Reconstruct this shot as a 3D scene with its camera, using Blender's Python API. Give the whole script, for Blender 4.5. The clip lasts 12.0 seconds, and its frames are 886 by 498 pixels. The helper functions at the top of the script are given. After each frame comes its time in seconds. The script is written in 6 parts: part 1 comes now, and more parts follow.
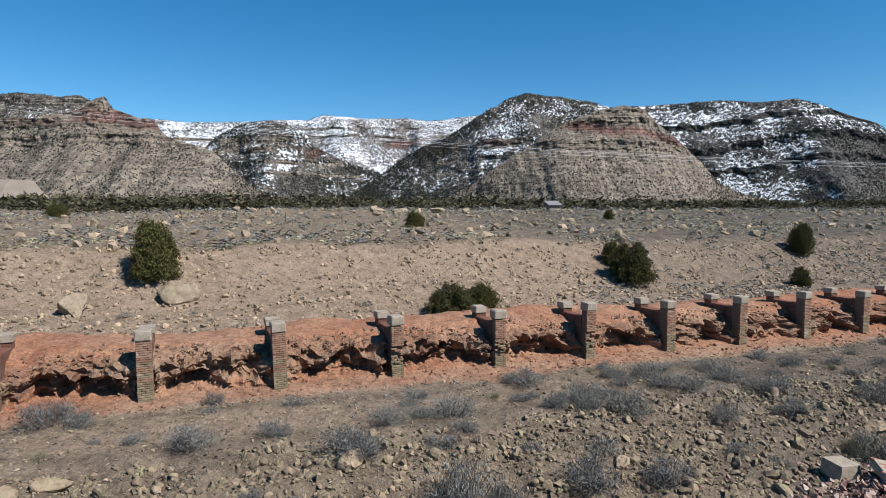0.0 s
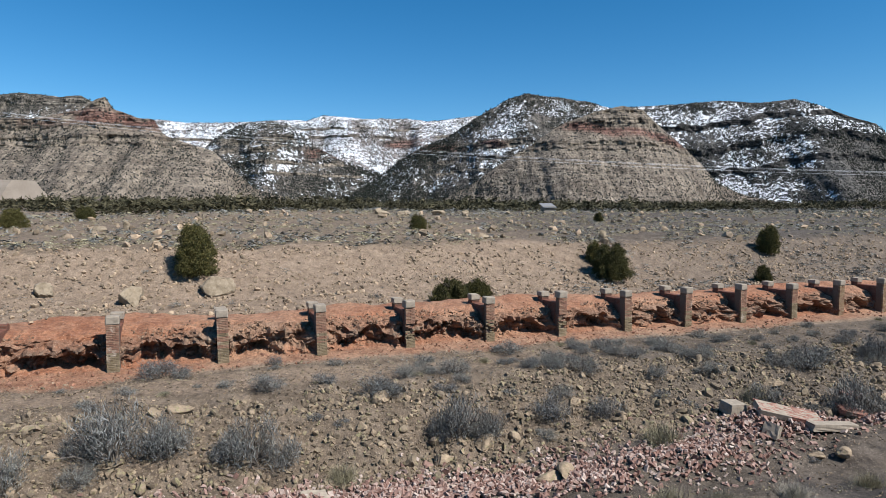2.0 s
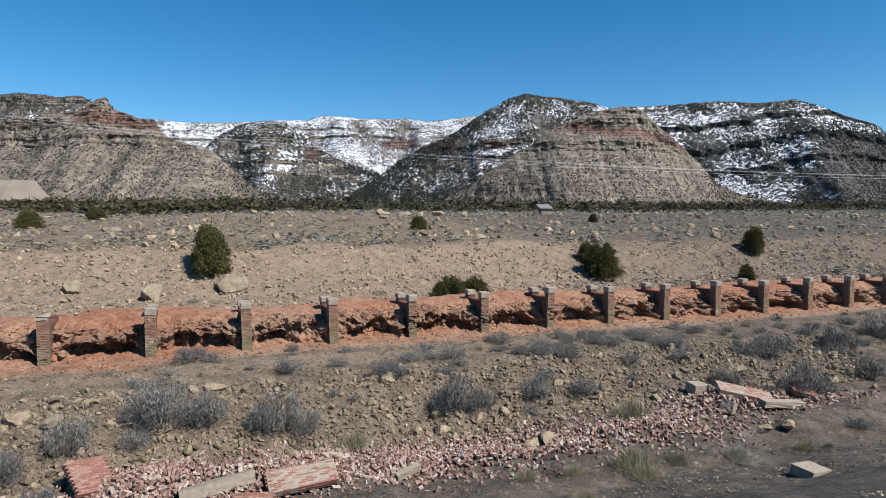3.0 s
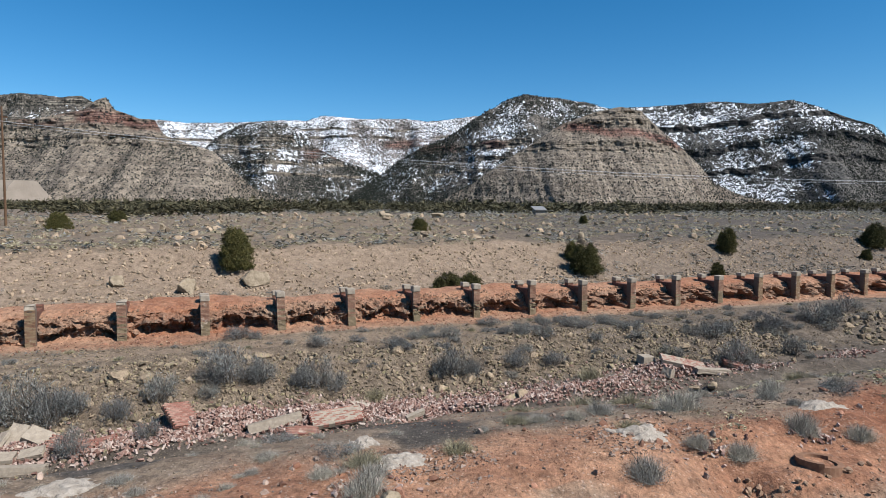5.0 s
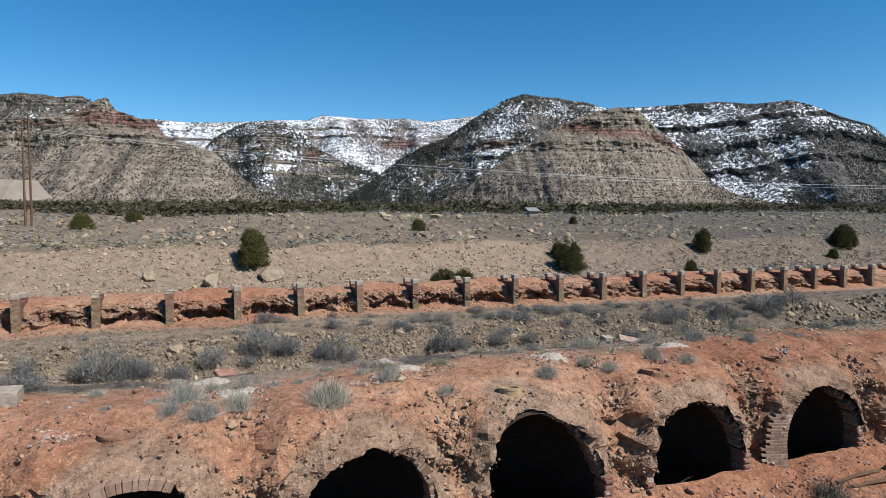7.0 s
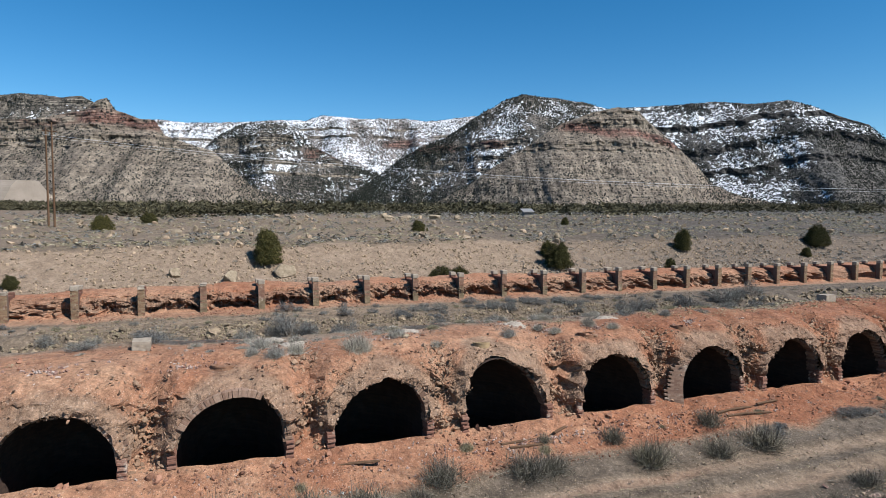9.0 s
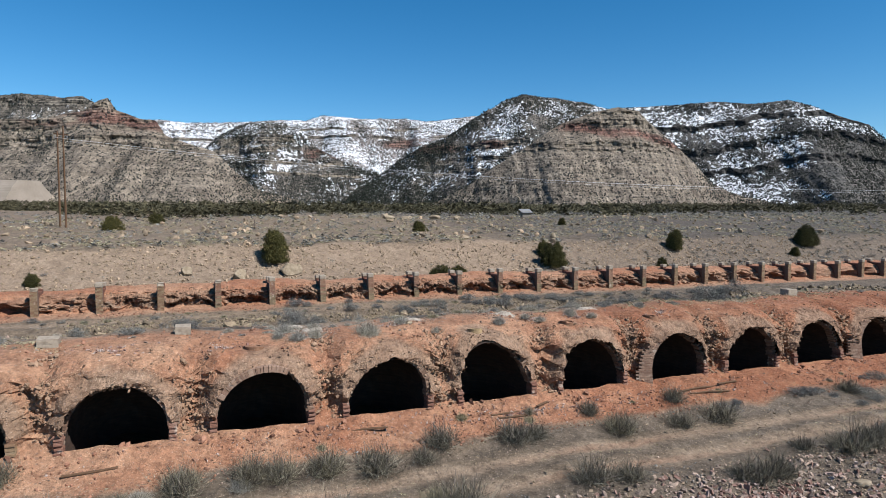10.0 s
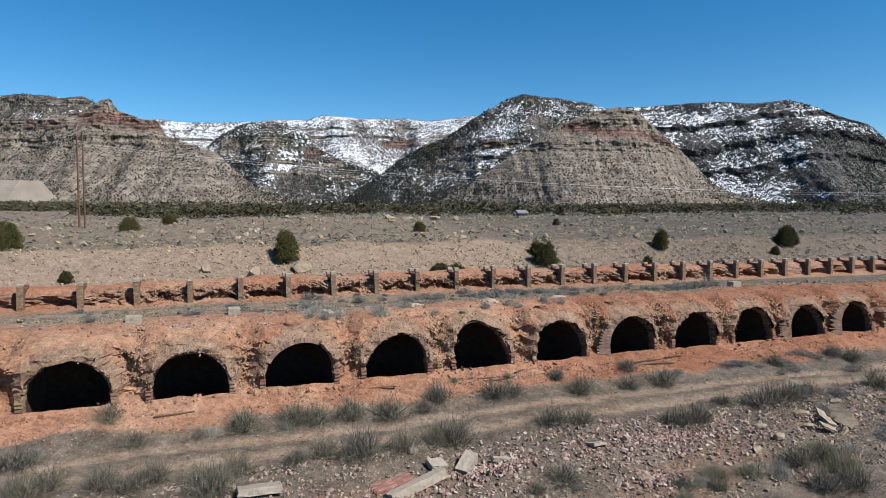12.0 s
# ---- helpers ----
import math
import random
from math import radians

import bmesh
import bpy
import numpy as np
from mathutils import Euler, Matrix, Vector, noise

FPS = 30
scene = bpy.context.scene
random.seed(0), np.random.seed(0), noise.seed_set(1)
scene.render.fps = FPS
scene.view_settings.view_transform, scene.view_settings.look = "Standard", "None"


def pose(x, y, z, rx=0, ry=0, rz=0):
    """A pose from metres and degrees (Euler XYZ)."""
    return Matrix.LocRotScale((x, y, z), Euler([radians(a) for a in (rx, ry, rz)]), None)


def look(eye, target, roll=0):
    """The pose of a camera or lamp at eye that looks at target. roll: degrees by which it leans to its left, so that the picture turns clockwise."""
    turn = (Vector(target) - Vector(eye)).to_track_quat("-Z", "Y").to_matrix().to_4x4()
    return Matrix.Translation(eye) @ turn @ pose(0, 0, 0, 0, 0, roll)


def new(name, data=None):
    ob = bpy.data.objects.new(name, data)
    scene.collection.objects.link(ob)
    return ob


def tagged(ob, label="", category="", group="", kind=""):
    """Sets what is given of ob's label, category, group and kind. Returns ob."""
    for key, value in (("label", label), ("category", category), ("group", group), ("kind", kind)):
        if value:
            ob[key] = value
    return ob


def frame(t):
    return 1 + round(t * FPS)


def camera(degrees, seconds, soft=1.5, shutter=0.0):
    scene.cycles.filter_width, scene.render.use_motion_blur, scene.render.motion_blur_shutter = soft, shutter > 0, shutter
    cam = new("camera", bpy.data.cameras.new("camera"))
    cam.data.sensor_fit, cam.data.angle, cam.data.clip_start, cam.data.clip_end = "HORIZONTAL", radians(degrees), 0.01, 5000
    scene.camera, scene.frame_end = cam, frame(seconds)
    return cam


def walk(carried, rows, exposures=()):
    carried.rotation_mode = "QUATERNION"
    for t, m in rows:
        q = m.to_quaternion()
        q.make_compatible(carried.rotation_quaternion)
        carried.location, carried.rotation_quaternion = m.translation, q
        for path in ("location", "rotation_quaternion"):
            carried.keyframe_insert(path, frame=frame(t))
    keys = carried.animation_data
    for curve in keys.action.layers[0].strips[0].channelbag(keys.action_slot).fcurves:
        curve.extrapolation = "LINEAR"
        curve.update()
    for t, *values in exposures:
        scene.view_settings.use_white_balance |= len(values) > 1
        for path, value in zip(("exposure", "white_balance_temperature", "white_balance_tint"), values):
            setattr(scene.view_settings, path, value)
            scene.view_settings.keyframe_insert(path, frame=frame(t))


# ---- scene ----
cam = camera(71.0, 12.0, soft=0.5)
EYE, TILT = 6.0, -3.4
ROWS = [
    (0.0, 0.000, 0.000, 0.000, 0.000, 0.000, 0.000),
    (0.5, -0.045, -1.649, 0.002, -0.005, -0.003, -0.001),
    (1.0, -0.081, -3.301, 0.004, -0.012, -0.003, -0.003),
    (1.5, -0.108, -4.941, 0.004, -0.019, -0.001, -0.007),
    (2.0, -0.124, -6.551, -0.003, -0.024, 0.002, -0.014),
    (2.5, -0.121, -8.164, -0.018, -0.036, 0.001, -0.022),
    (3.0, -0.105, -9.781, -0.020, -0.053, 0.005, -0.028),
    (5.0, -0.066, -16.300, -0.089, -0.098, 0.004, -0.042),
    (5.5, -0.024, -17.926, -0.108, -0.118, -0.001, -0.049),
    (6.0, 0.041, -19.557, -0.124, -0.144, -0.011, -0.056),
    (6.5, 0.130, -21.186, -0.146, -0.167, -0.024, -0.062),
    (7.0, 0.204, -22.797, -0.174, -0.181, -0.033, -0.062),
    (9.0, 0.461, -29.060, -0.263, -0.191, -0.051, -0.030),
    (9.5, 0.493, -30.621, -0.280, -0.182, -0.056, -0.021),
    (10.0, 0.517, -32.179, -0.311, -0.167, -0.061, -0.014),
    (10.5, 0.547, -33.697, -0.324, -0.156, -0.061, -0.006),
    (11.0, 0.587, -35.168, -0.336, -0.148, -0.066, 0.002),
    (11.5, 0.632, -36.592, -0.349, -0.144, -0.077, 0.009),
    (12.0, 0.668, -38.000, -0.368, -0.138, -0.093, 0.016),
]
walk(cam, [(t, pose(0, 0, EYE, TILT) @ pose(x, y, z, 90 + pitch, roll, yaw)) for t, x, y, z, yaw, pitch, roll in ROWS])

# ---- sky and sun ----
SUN_TO = Vector((0.80, -0.50, 1.05)).normalized()
SUN_ELEV = math.asin(SUN_TO.z)
SUN_AZ = math.atan2(SUN_TO.x, SUN_TO.y)
world = bpy.data.worlds.new("sky")
world.use_nodes = True
scene.world = world
wn = world.node_tree
wn.nodes.clear()
sky = wn.nodes.new("ShaderNodeTexSky")
sky.sky_type = 'NISHITA'
sky.sun_disc = False
sky.sun_elevation = SUN_ELEV
sky.sun_rotation = SUN_AZ
sky.altitude = 1900
sky.air_density = 1.0
sky.dust_density = 0.1
sky.ozone_density = 3.0
background = wn.nodes.new("ShaderNodeBackground")
background.inputs["Strength"].default_value = 0.086
world_out = wn.nodes.new("ShaderNodeOutputWorld")
deep = wn.nodes.new("ShaderNodeHueSaturation")
deep.inputs["Saturation"].default_value = 1.35
deep.inputs["Hue"].default_value = 0.494
wn.links.new(sky.outputs[0], deep.inputs["Color"])
wn.links.new(deep.outputs[0], background.inputs["Color"])
wn.links.new(background.outputs[0], world_out.inputs["Surface"])
sun = new("sun", bpy.data.lights.new("sun", "SUN"))
sun.data.energy = 4.9
sun.data.angle = radians(0.53)
sun.data.color = (1.0, 0.99, 0.97)
sun.matrix_world = look((0, 0, 300), Vector((0, 0, 300)) - SUN_TO)
scene.view_settings.exposure = 0.60

# ---- small tools ----
RAND = np.random.default_rng(7)
THETA = radians(21.4)
CT, ST = math.cos(THETA), math.sin(THETA)


def xy(u, v):
    """The rows of masonry run along u; v leads away from the first viewpoint."""
    return u * CT - v * ST, u * ST + v * CT


def uv(x, y):
    return x * CT + y * ST, -x * ST + y * CT


def smooth(a, b, x):
    t = np.clip((np.asarray(x, float) - a) / (b - a), 0, 1)
    return t * t * (3 - 2 * t)


def lattice(ix, iy, seed):
    h = (ix.astype(np.int64) * 374761393 + iy.astype(np.int64) * 668265263 + seed * 974634277) & 0xFFFFFFFF
    h = ((h ^ (h >> 13)) * 1274126177) & 0xFFFFFFFF
    h = ((h ^ (h >> 16)) * 1103515245) & 0xFFFFFFFF
    return ((h ^ (h >> 15)) & 0xFFFFFF) / float(0xFFFFFF)


def grain(x, y, seed=0):
    x, y = np.broadcast_arrays(np.asarray(x, float), np.asarray(y, float))
    ix, iy = np.floor(x), np.floor(y)
    fx, fy = x - ix, y - iy
    fx, fy = fx * fx * (3 - 2 * fx), fy * fy * (3 - 2 * fy)
    a, b = lattice(ix, iy, seed), lattice(ix + 1, iy, seed)
    c, d = lattice(ix, iy + 1, seed), lattice(ix + 1, iy + 1, seed)
    return (a * (1 - fx) + b * fx) * (1 - fy) + (c * (1 - fx) + d * fx) * fy


def fbm(x, y, octaves=4, seed=0, gain=0.5):
    """Fractal noise, about -1 to 1."""
    x, y = np.asarray(x, float), np.asarray(y, float)
    total, amp, norm = 0.0, 1.0, 0.0
    for k in range(octaves):
        total = total + amp * (grain(x + 17.3 * k, y - 9.1 * k, seed + k) * 2 - 1)
        norm += amp
        amp *= gain
        x, y = x * 2.03, y * 2.03
    return total / norm * 1.6


def ridged(x, y, octaves=4, seed=0):
    x, y = np.asarray(x, float), np.asarray(y, float)
    total, amp, norm = 0.0, 1.0, 0.0
    for k in range(octaves):
        total = total + amp * (1 - np.abs(grain(x, y, seed + k) * 2 - 1))
        norm += amp
        amp *= 0.5
        x, y = x * 2.07 + 3.1, y * 2.07
    return total / norm


def mesh_data(name, verts, faces, mats=(), smooth_faces=False, colour=None):
    verts = np.asarray(verts, np.float32)
    faces = np.asarray(faces, np.int32)
    me = bpy.data.meshes.new(name)
    n, k = faces.shape
    me.vertices.add(len(verts))
    me.vertices.foreach_set("co", verts.ravel())
    me.loops.add(n * k)
    me.loops.foreach_set("vertex_index", faces.ravel())
    me.polygons.add(n)
    me.polygons.foreach_set("loop_start", np.arange(0, n * k, k, dtype=np.int32))
    me.polygons.foreach_set("use_smooth", np.broadcast_to(np.asarray(smooth_faces, bool), (n,)).copy())
    me.update(calc_edges=True)
    if colour is not None:
        layer = me.color_attributes.new("soil", "FLOAT_COLOR", "POINT")
        layer.data.foreach_set("color", np.asarray(colour, np.float32).ravel())
    for m in mats:
        me.materials.append(m)
    me.validate()
    return me


def from_bmesh(name, bm, mat):
    me = bpy.data.meshes.new(name)
    bm.normal_update()
    bm.to_mesh(me)
    bm.free()
    me.materials.append(mat)
    return me


def part(name, bm, material, parent, label=""):
    ob = new(name, from_bmesh(name, bm, material))
    ob.parent = parent
    return tagged(ob, label)


def part_of(name, me, parent, m=None, label=""):
    ob = new(name, me)
    ob.parent = parent
    if m is not None:
        ob.matrix_basis = m
    return tagged(ob, label)


def box(bm, cx, cy, cz, sx, sy, sz, bevel=0.0, turn=None):
    made = bmesh.ops.create_cube(bm, size=1.0)["verts"]
    bmesh.ops.scale(bm, vec=(sx, sy, sz), verts=made)
    if turn is not None:
        bmesh.ops.rotate(bm, cent=(0, 0, 0), matrix=turn, verts=made)
    bmesh.ops.translate(bm, vec=(cx, cy, cz), verts=made)
    if bevel:
        edges = list({e for v in made for e in v.link_edges})
        bmesh.ops.bevel(bm, geom=edges, offset=bevel, segments=1, affect='EDGES')


def tube(bm, a, b, ra, rb, sides=8):
    a, b = Vector(a), Vector(b)
    q = (b - a).to_track_quat('Z', 'Y').to_matrix()
    rings = []
    for p, r in ((a, ra), (b, rb)):
        rings.append([bm.verts.new(p + q @ Vector((r * math.cos(2 * math.pi * k / sides), r * math.sin(2 * math.pi * k / sides), 0))) for k in range(sides)])
    for k in range(sides):
        bm.faces.new((rings[0][k], rings[0][(k + 1) % sides], rings[1][(k + 1) % sides], rings[1][k]))
    bm.faces.new(rings[1])
    bm.faces.new(rings[0][::-1])


# ---- materials ----
class Nodes:
    """A short way to write a node material."""

    def __init__(self, name, rough=0.9):
        self.mat = bpy.data.materials.new(name)
        self.mat.use_nodes = True
        self.t = self.mat.node_tree
        self.bsdf = self.t.nodes["Principled BSDF"]
        self.bsdf.inputs["Roughness"].default_value = rough
        self.bsdf.inputs["Specular IOR Level"].default_value = 0.2

    def node(self, kind, **values):
        n = self.t.nodes.new(kind)
        for key, value in values.items():
            n.inputs[key.replace("_", " ")].default_value = value
        return n

    def link(self, a, b):
        self.t.links.new(a, b)

    def world_pos(self):
        return self.node("ShaderNodeNewGeometry").outputs["Position"]

    def local_pos(self):
        return self.node("ShaderNodeTexCoord").outputs["Object"]

    def noise(self, pos, scale, detail=4.0, rough=0.6, stretch=None):
        n = self.node("ShaderNodeTexNoise", Scale=scale, Detail=detail, Roughness=rough)
        if stretch:
            m = self.node("ShaderNodeMapping", Scale=stretch)
            self.link(pos, m.inputs["Vector"])
            pos = m.outputs[0]
        self.link(pos, n.inputs["Vector"])
        return n.outputs["Fac"]

    def cells(self, pos, scale, out="Color", feature='F1'):
        n = self.node("ShaderNodeTexVoronoi", Scale=scale)
        n.feature = feature
        self.link(pos, n.inputs["Vector"])
        return n.outputs[out]

    def ramp(self, fac, stops):
        n = self.node("ShaderNodeValToRGB")
        e = n.color_ramp.elements
        while len(e) < len(stops):
            e.new(0.5)
        for k, (p, c) in enumerate(stops):
            e[k].position = p
            e[k].color = (*c, 1) if len(c) == 3 else c
        self.link(fac, n.inputs["Fac"])
        return n.outputs["Color"]

    def level(self, fac, a, b):
        n = self.node("ShaderNodeMapRange")
        n.inputs["From Min"].default_value = a
        n.inputs["From Max"].default_value = b
        self.link(fac, n.inputs["Value"])
        return n.outputs["Result"]

    def mix(self, fac, a, b, blend='MIX'):
        n = self.node("ShaderNodeMix")
        n.data_type = 'RGBA'
        n.blend_type = blend
        for value, socket in ((fac, n.inputs["Factor"]), (a, n.inputs["A"] if False else n.inputs[6]), (b, n.inputs[7])):
            if isinstance(value, (int, float)):
                socket.default_value = value
            elif isinstance(value, tuple):
                socket.default_value = (*value, 1)
            else:
                self.link(value, socket)
        return n.outputs[2]

    def math(self, op, a, b):
        n = self.node("ShaderNodeMath")
        n.operation = op
        for value, socket in ((a, n.inputs[0]), (b, n.inputs[1])):
            if isinstance(value, (int, float)):
                socket.default_value = value
            else:
                self.link(value, socket)
        return n.outputs[0]

    def split(self, colour):
        n = self.node("ShaderNodeSeparateColor")
        self.link(colour, n.inputs[0])
        return n.outputs[0], n.outputs[1], n.outputs[2]

    def attribute(self, name):
        n = self.node("ShaderNodeAttribute")
        n.attribute_name = name
        return n.outputs["Color"]

    def attribute_alpha(self, name):
        n = self.node("ShaderNodeAttribute")
        n.attribute_name = name
        return n.outputs["Alpha"]

    def island(self):
        return self.node("ShaderNodeNewGeometry").outputs["Random Per Island"]

    def chance(self):
        return self.node("ShaderNodeObjectInfo").outputs["Random"]

    def bump(self, height, strength=0.5, distance=0.05, below=None):
        n = self.node("ShaderNodeBump", Strength=strength, Distance=distance)
        self.link(height, n.inputs["Height"])
        if below is not None:
            self.link(below, n.inputs["Normal"])
        return n.outputs[0]

    def done(self, colour, normal=None, rough=None):
        if isinstance(colour, tuple):
            self.bsdf.inputs["Base Color"].default_value = (*colour, 1)
        else:
            self.link(colour, self.bsdf.inputs["Base Color"])
        if normal is not None:
            self.link(normal, self.bsdf.inputs["Normal"])
        if rough is not None:
            self.link(rough, self.bsdf.inputs["Roughness"])
        return self.mat


def ground_material():
    s = Nodes("ground soil", 0.95)
    p = s.world_pos()
    red, tan, dark = s.split(s.attribute("soil"))
    bleached = s.attribute_alpha("soil")
    big, mid, fine = s.noise(p, 0.12, 4), s.noise(p, 1.1, 6, 0.65), s.noise(p, 9.0, 5, 0.7)
    pebble = s.cells(p, 17.0)
    stone = s.cells(p, 7.0)
    grey_soil = s.ramp(mid, [(0.25, (0.064, 0.048, 0.035)), (0.5, (0.115, 0.087, 0.062)), (0.75, (0.176, 0.137, 0.102))])
    red_soil = s.ramp(mid, [(0.2, (0.131, 0.05, 0.028)), (0.5, (0.215, 0.096, 0.054)), (0.7, (0.252, 0.131, 0.078)), (0.88, (0.281, 0.177, 0.112))])
    red_soil = s.mix(s.level(s.math('ADD', big, s.math('MULTIPLY', bleached, 0.24)), 0.55, 0.80), red_soil, s.ramp(mid, [(0.3, (0.198, 0.102, 0.062)), (0.7, (0.296, 0.178, 0.113))]))
    # deeper red to the right: partly soil, partly painted shade of the oven fronts
    red_soil = s.mix(s.level(bleached, 0.28, 0.02), red_soil, (0.80, 0.74, 0.71), 'MULTIPLY')
    tan_soil = s.ramp(mid, [(0.25, (0.116, 0.084, 0.058)), (0.55, (0.184, 0.136, 0.098)), (0.8, (0.243, 0.189, 0.139))])
    # dark soil, also mixed in where shade is painted on the ground
    dark_soil_shade = s.ramp(mid, [(0.25, (0.026, 0.022, 0.019)), (0.5, (0.054, 0.046, 0.039)), (0.78, (0.103, 0.086, 0.071))])
    c = s.mix(s.level(tan, 0.3, 0.7), grey_soil, tan_soil)
    c = s.mix(s.level(dark, 0.3, 0.7), c, dark_soil_shade)
    c = s.mix(s.level(red, 0.3, 0.7), c, red_soil)
    c = s.mix(0.72, c, s.ramp(fine, [(0.3, (0.45, 0.43, 0.42)), (0.5, (0.98, 0.97, 0.96)), (0.75, (1.5, 1.45, 1.4))]), 'MULTIPLY')
    grey = s.split(pebble)[0]
    spot = s.math('MULTIPLY', s.level(grey, 0.62, 0.66), s.level(s.cells(p, 17.0, "Distance"), 0.36, 0.24))
    c = s.mix(s.math('MULTIPLY', spot, 0.32), c, s.mix(0.55, c, (0.60, 0.50, 0.41)))
    dots = s.split(stone)[1]
    shade = s.math('MULTIPLY', s.level(dots, 0.66, 0.7), s.level(s.cells(p, 7.0, "Distance"), 0.33, 0.2))
    c = s.mix(s.math('MULTIPLY', shade, 0.65), c, s.mix(0.6, c, (0.09, 0.075, 0.065)))
    grit = s.noise(p, 45.0, 4, 0.7)
    lump = s.noise(p, 3.6, 6, 0.7)
    c = s.mix(0.72, c, s.ramp(lump, [(0.34, (0.62, 0.60, 0.59)), (0.47, (1.1, 1.1, 1.1)), (0.68, (1.55, 1.53, 1.5))]), 'MULTIPLY')
    c = s.mix(0.38, c, s.ramp(grit, [(0.3, (0.6, 0.59, 0.58)), (0.5, (1.1, 1.1, 1.1)), (0.7, (1.75, 1.7, 1.65))]), 'MULTIPLY')
    h = s.math('ADD', s.math('MULTIPLY', fine, 0.4), s.math('MULTIPLY', mid, 0.8))
    n = s.bump(h, 0.7, 0.10)
    n = s.bump(lump, 0.5, 0.08, n)
    n = s.bump(grit, 0.7, 0.03, n)
    n = s.bump(s.cells(p, 17.0, "Distance"), 0.4, 0.03, n)
    return s.done(c, n)


def mountain_material(name, low, high, snow, scrub=0.45, cliff_dark=(0.05, 0.04, 0.032), cliff_light=(0.33, 0.275, 0.21)):
    """Bedded cliffs and talus; snow lies between dark scrub."""
    s = Nodes(name, 0.95)
    p = s.world_pos()
    beds = s.noise(p, 0.03, 6, 0.75, (0.10, 0.10, 5.0))
    patch = s.noise(p, 0.012, 5, 0.6)
    joints = s.noise(p, 0.10, 5, 0.7, (1.0, 1.0, 0.2))
    runnels = s.noise(p, 0.09, 5, 0.7, (1.0, 0.3, 0.25))
    grit = s.noise(p, 0.22, 3, 0.7)
    c = s.mix(s.level(s.math('ADD', s.math('MULTIPLY', beds, 0.5), s.math('MULTIPLY', patch, 0.5)), 0.42, 0.58), low, high)
    red_bands, cliff, bare = s.split(s.attribute("soil"))
    mid = tuple((a + d) * 0.5 for a, d in zip(cliff_dark, cliff_light))
    step = s.math('ADD', s.math('MULTIPLY', beds, 0.7), s.math('MULTIPLY', joints, 0.3))
    c = s.mix(s.math('MULTIPLY', bare, 0.85), c, (0.115, 0.105, 0.094))
    c = s.mix(0.55, c, s.ramp(grit, [(0.42, (0.55, 0.55, 0.55)), (0.5, (1.05, 1.05, 1.05)), (0.58, (1.55, 1.53, 1.5))]), 'MULTIPLY')
    # the dark ends of these ramps paint shadow lines along the ledges
    c = s.mix(s.math('MULTIPLY', cliff, 0.85), c, s.ramp(step, [(0.45, cliff_dark), (0.50, mid), (0.56, cliff_light)]))
    c = s.mix(red_bands, c, s.ramp(step, [(0.42, (0.03, 0.018, 0.016)), (0.47, (0.115, 0.058, 0.045)), (0.53, (0.19, 0.105, 0.082)), (0.60, (0.25, 0.17, 0.135))]))
    c = s.mix(0.75, c, s.ramp(runnels, [(0.4, (0.55, 0.55, 0.55)), (0.62, (1.36, 1.35, 1.33))]), 'MULTIPLY')
    clump = s.math('ADD', s.split(s.cells(p, 0.13))[0], s.math('MULTIPLY', patch, 0.8))
    mask = s.math('MULTIPLY', s.level(clump, 1.22 - scrub * 0.6, 1.25 - scrub * 0.6), s.level(s.cells(p, 0.13, "Distance"), 0.50, 0.40))
    if snow > 0:
        flake = s.noise(p, 0.075, 5, 0.75, (1.0, 1.0, 0.8))
        drift = s.noise(p, 0.0065, 4, 0.6)
        f = s.math('ADD', flake, s.math('MULTIPLY', drift, 0.6))
        f = s.math('SUBTRACT', f, s.math('MULTIPLY', bare, 0.45))
        f = s.math('SUBTRACT', f, s.math('MULTIPLY', red_bands, 0.25))
        lie = s.level(f, 1.05 - snow * 0.42, 1.08 - snow * 0.42)
        lie = s.math('MULTIPLY', lie, s.math('SUBTRACT', 1.0, s.level(cliff, 0.25, 0.6)))
        c = s.mix(lie, c, (0.74, 0.76, 0.79))
    c = s.mix(s.math('MULTIPLY', mask, 0.95), c, (0.016, 0.018, 0.016))
    n = s.bump(s.math('ADD', s.math('MULTIPLY', runnels, 0.9), s.math('MULTIPLY', step, 0.9)), 0.9, 8.0)
    n = s.bump(grit, 0.6, 2.5, n)
    return s.done(c, n)


def stone_material(name, a, b, lichen=None, scale=3.0, vary=0.75):
    s = Nodes(name, 0.9)
    p = s.world_pos()
    c = s.ramp(s.noise(p, scale, 6, 0.7), [(0.3, a), (0.7, b)])
    c = s.mix(vary, c, s.ramp(s.island(), [(0.0, (0.45, 0.44, 0.43)), (0.5, (0.95, 0.93, 0.9)), (1.0, (1.5, 1.42, 1.35))]), 'MULTIPLY')
    if lichen:
        c = s.mix(s.level(s.noise(p, scale * 1.7, 4), 0.56, 0.64), c, lichen)
    return s.done(c, s.bump(s.noise(p, scale * 6, 6, 0.7), 0.6, 0.03))


def brick_material(name, a, b, c3, per_island=False):
    s = Nodes(name, 0.88)
    p = s.world_pos()
    pick = s.island() if per_island else s.chance()
    c = s.ramp(pick, [(0.0, a), (0.5, b), (1.0, c3)])
    c = s.mix(0.6, c, s.ramp(s.noise(p, 14.0, 5, 0.7), [(0.3, (0.6, 0.58, 0.56)), (0.7, (1.3, 1.28, 1.25))]), 'MULTIPLY')
    c = s.mix(s.level(s.noise(p, 2.2, 5), 0.60, 0.72), c, (0.42, 0.34, 0.27))
    return s.done(c, s.bump(s.noise(p, 40.0, 4), 0.5, 0.01))


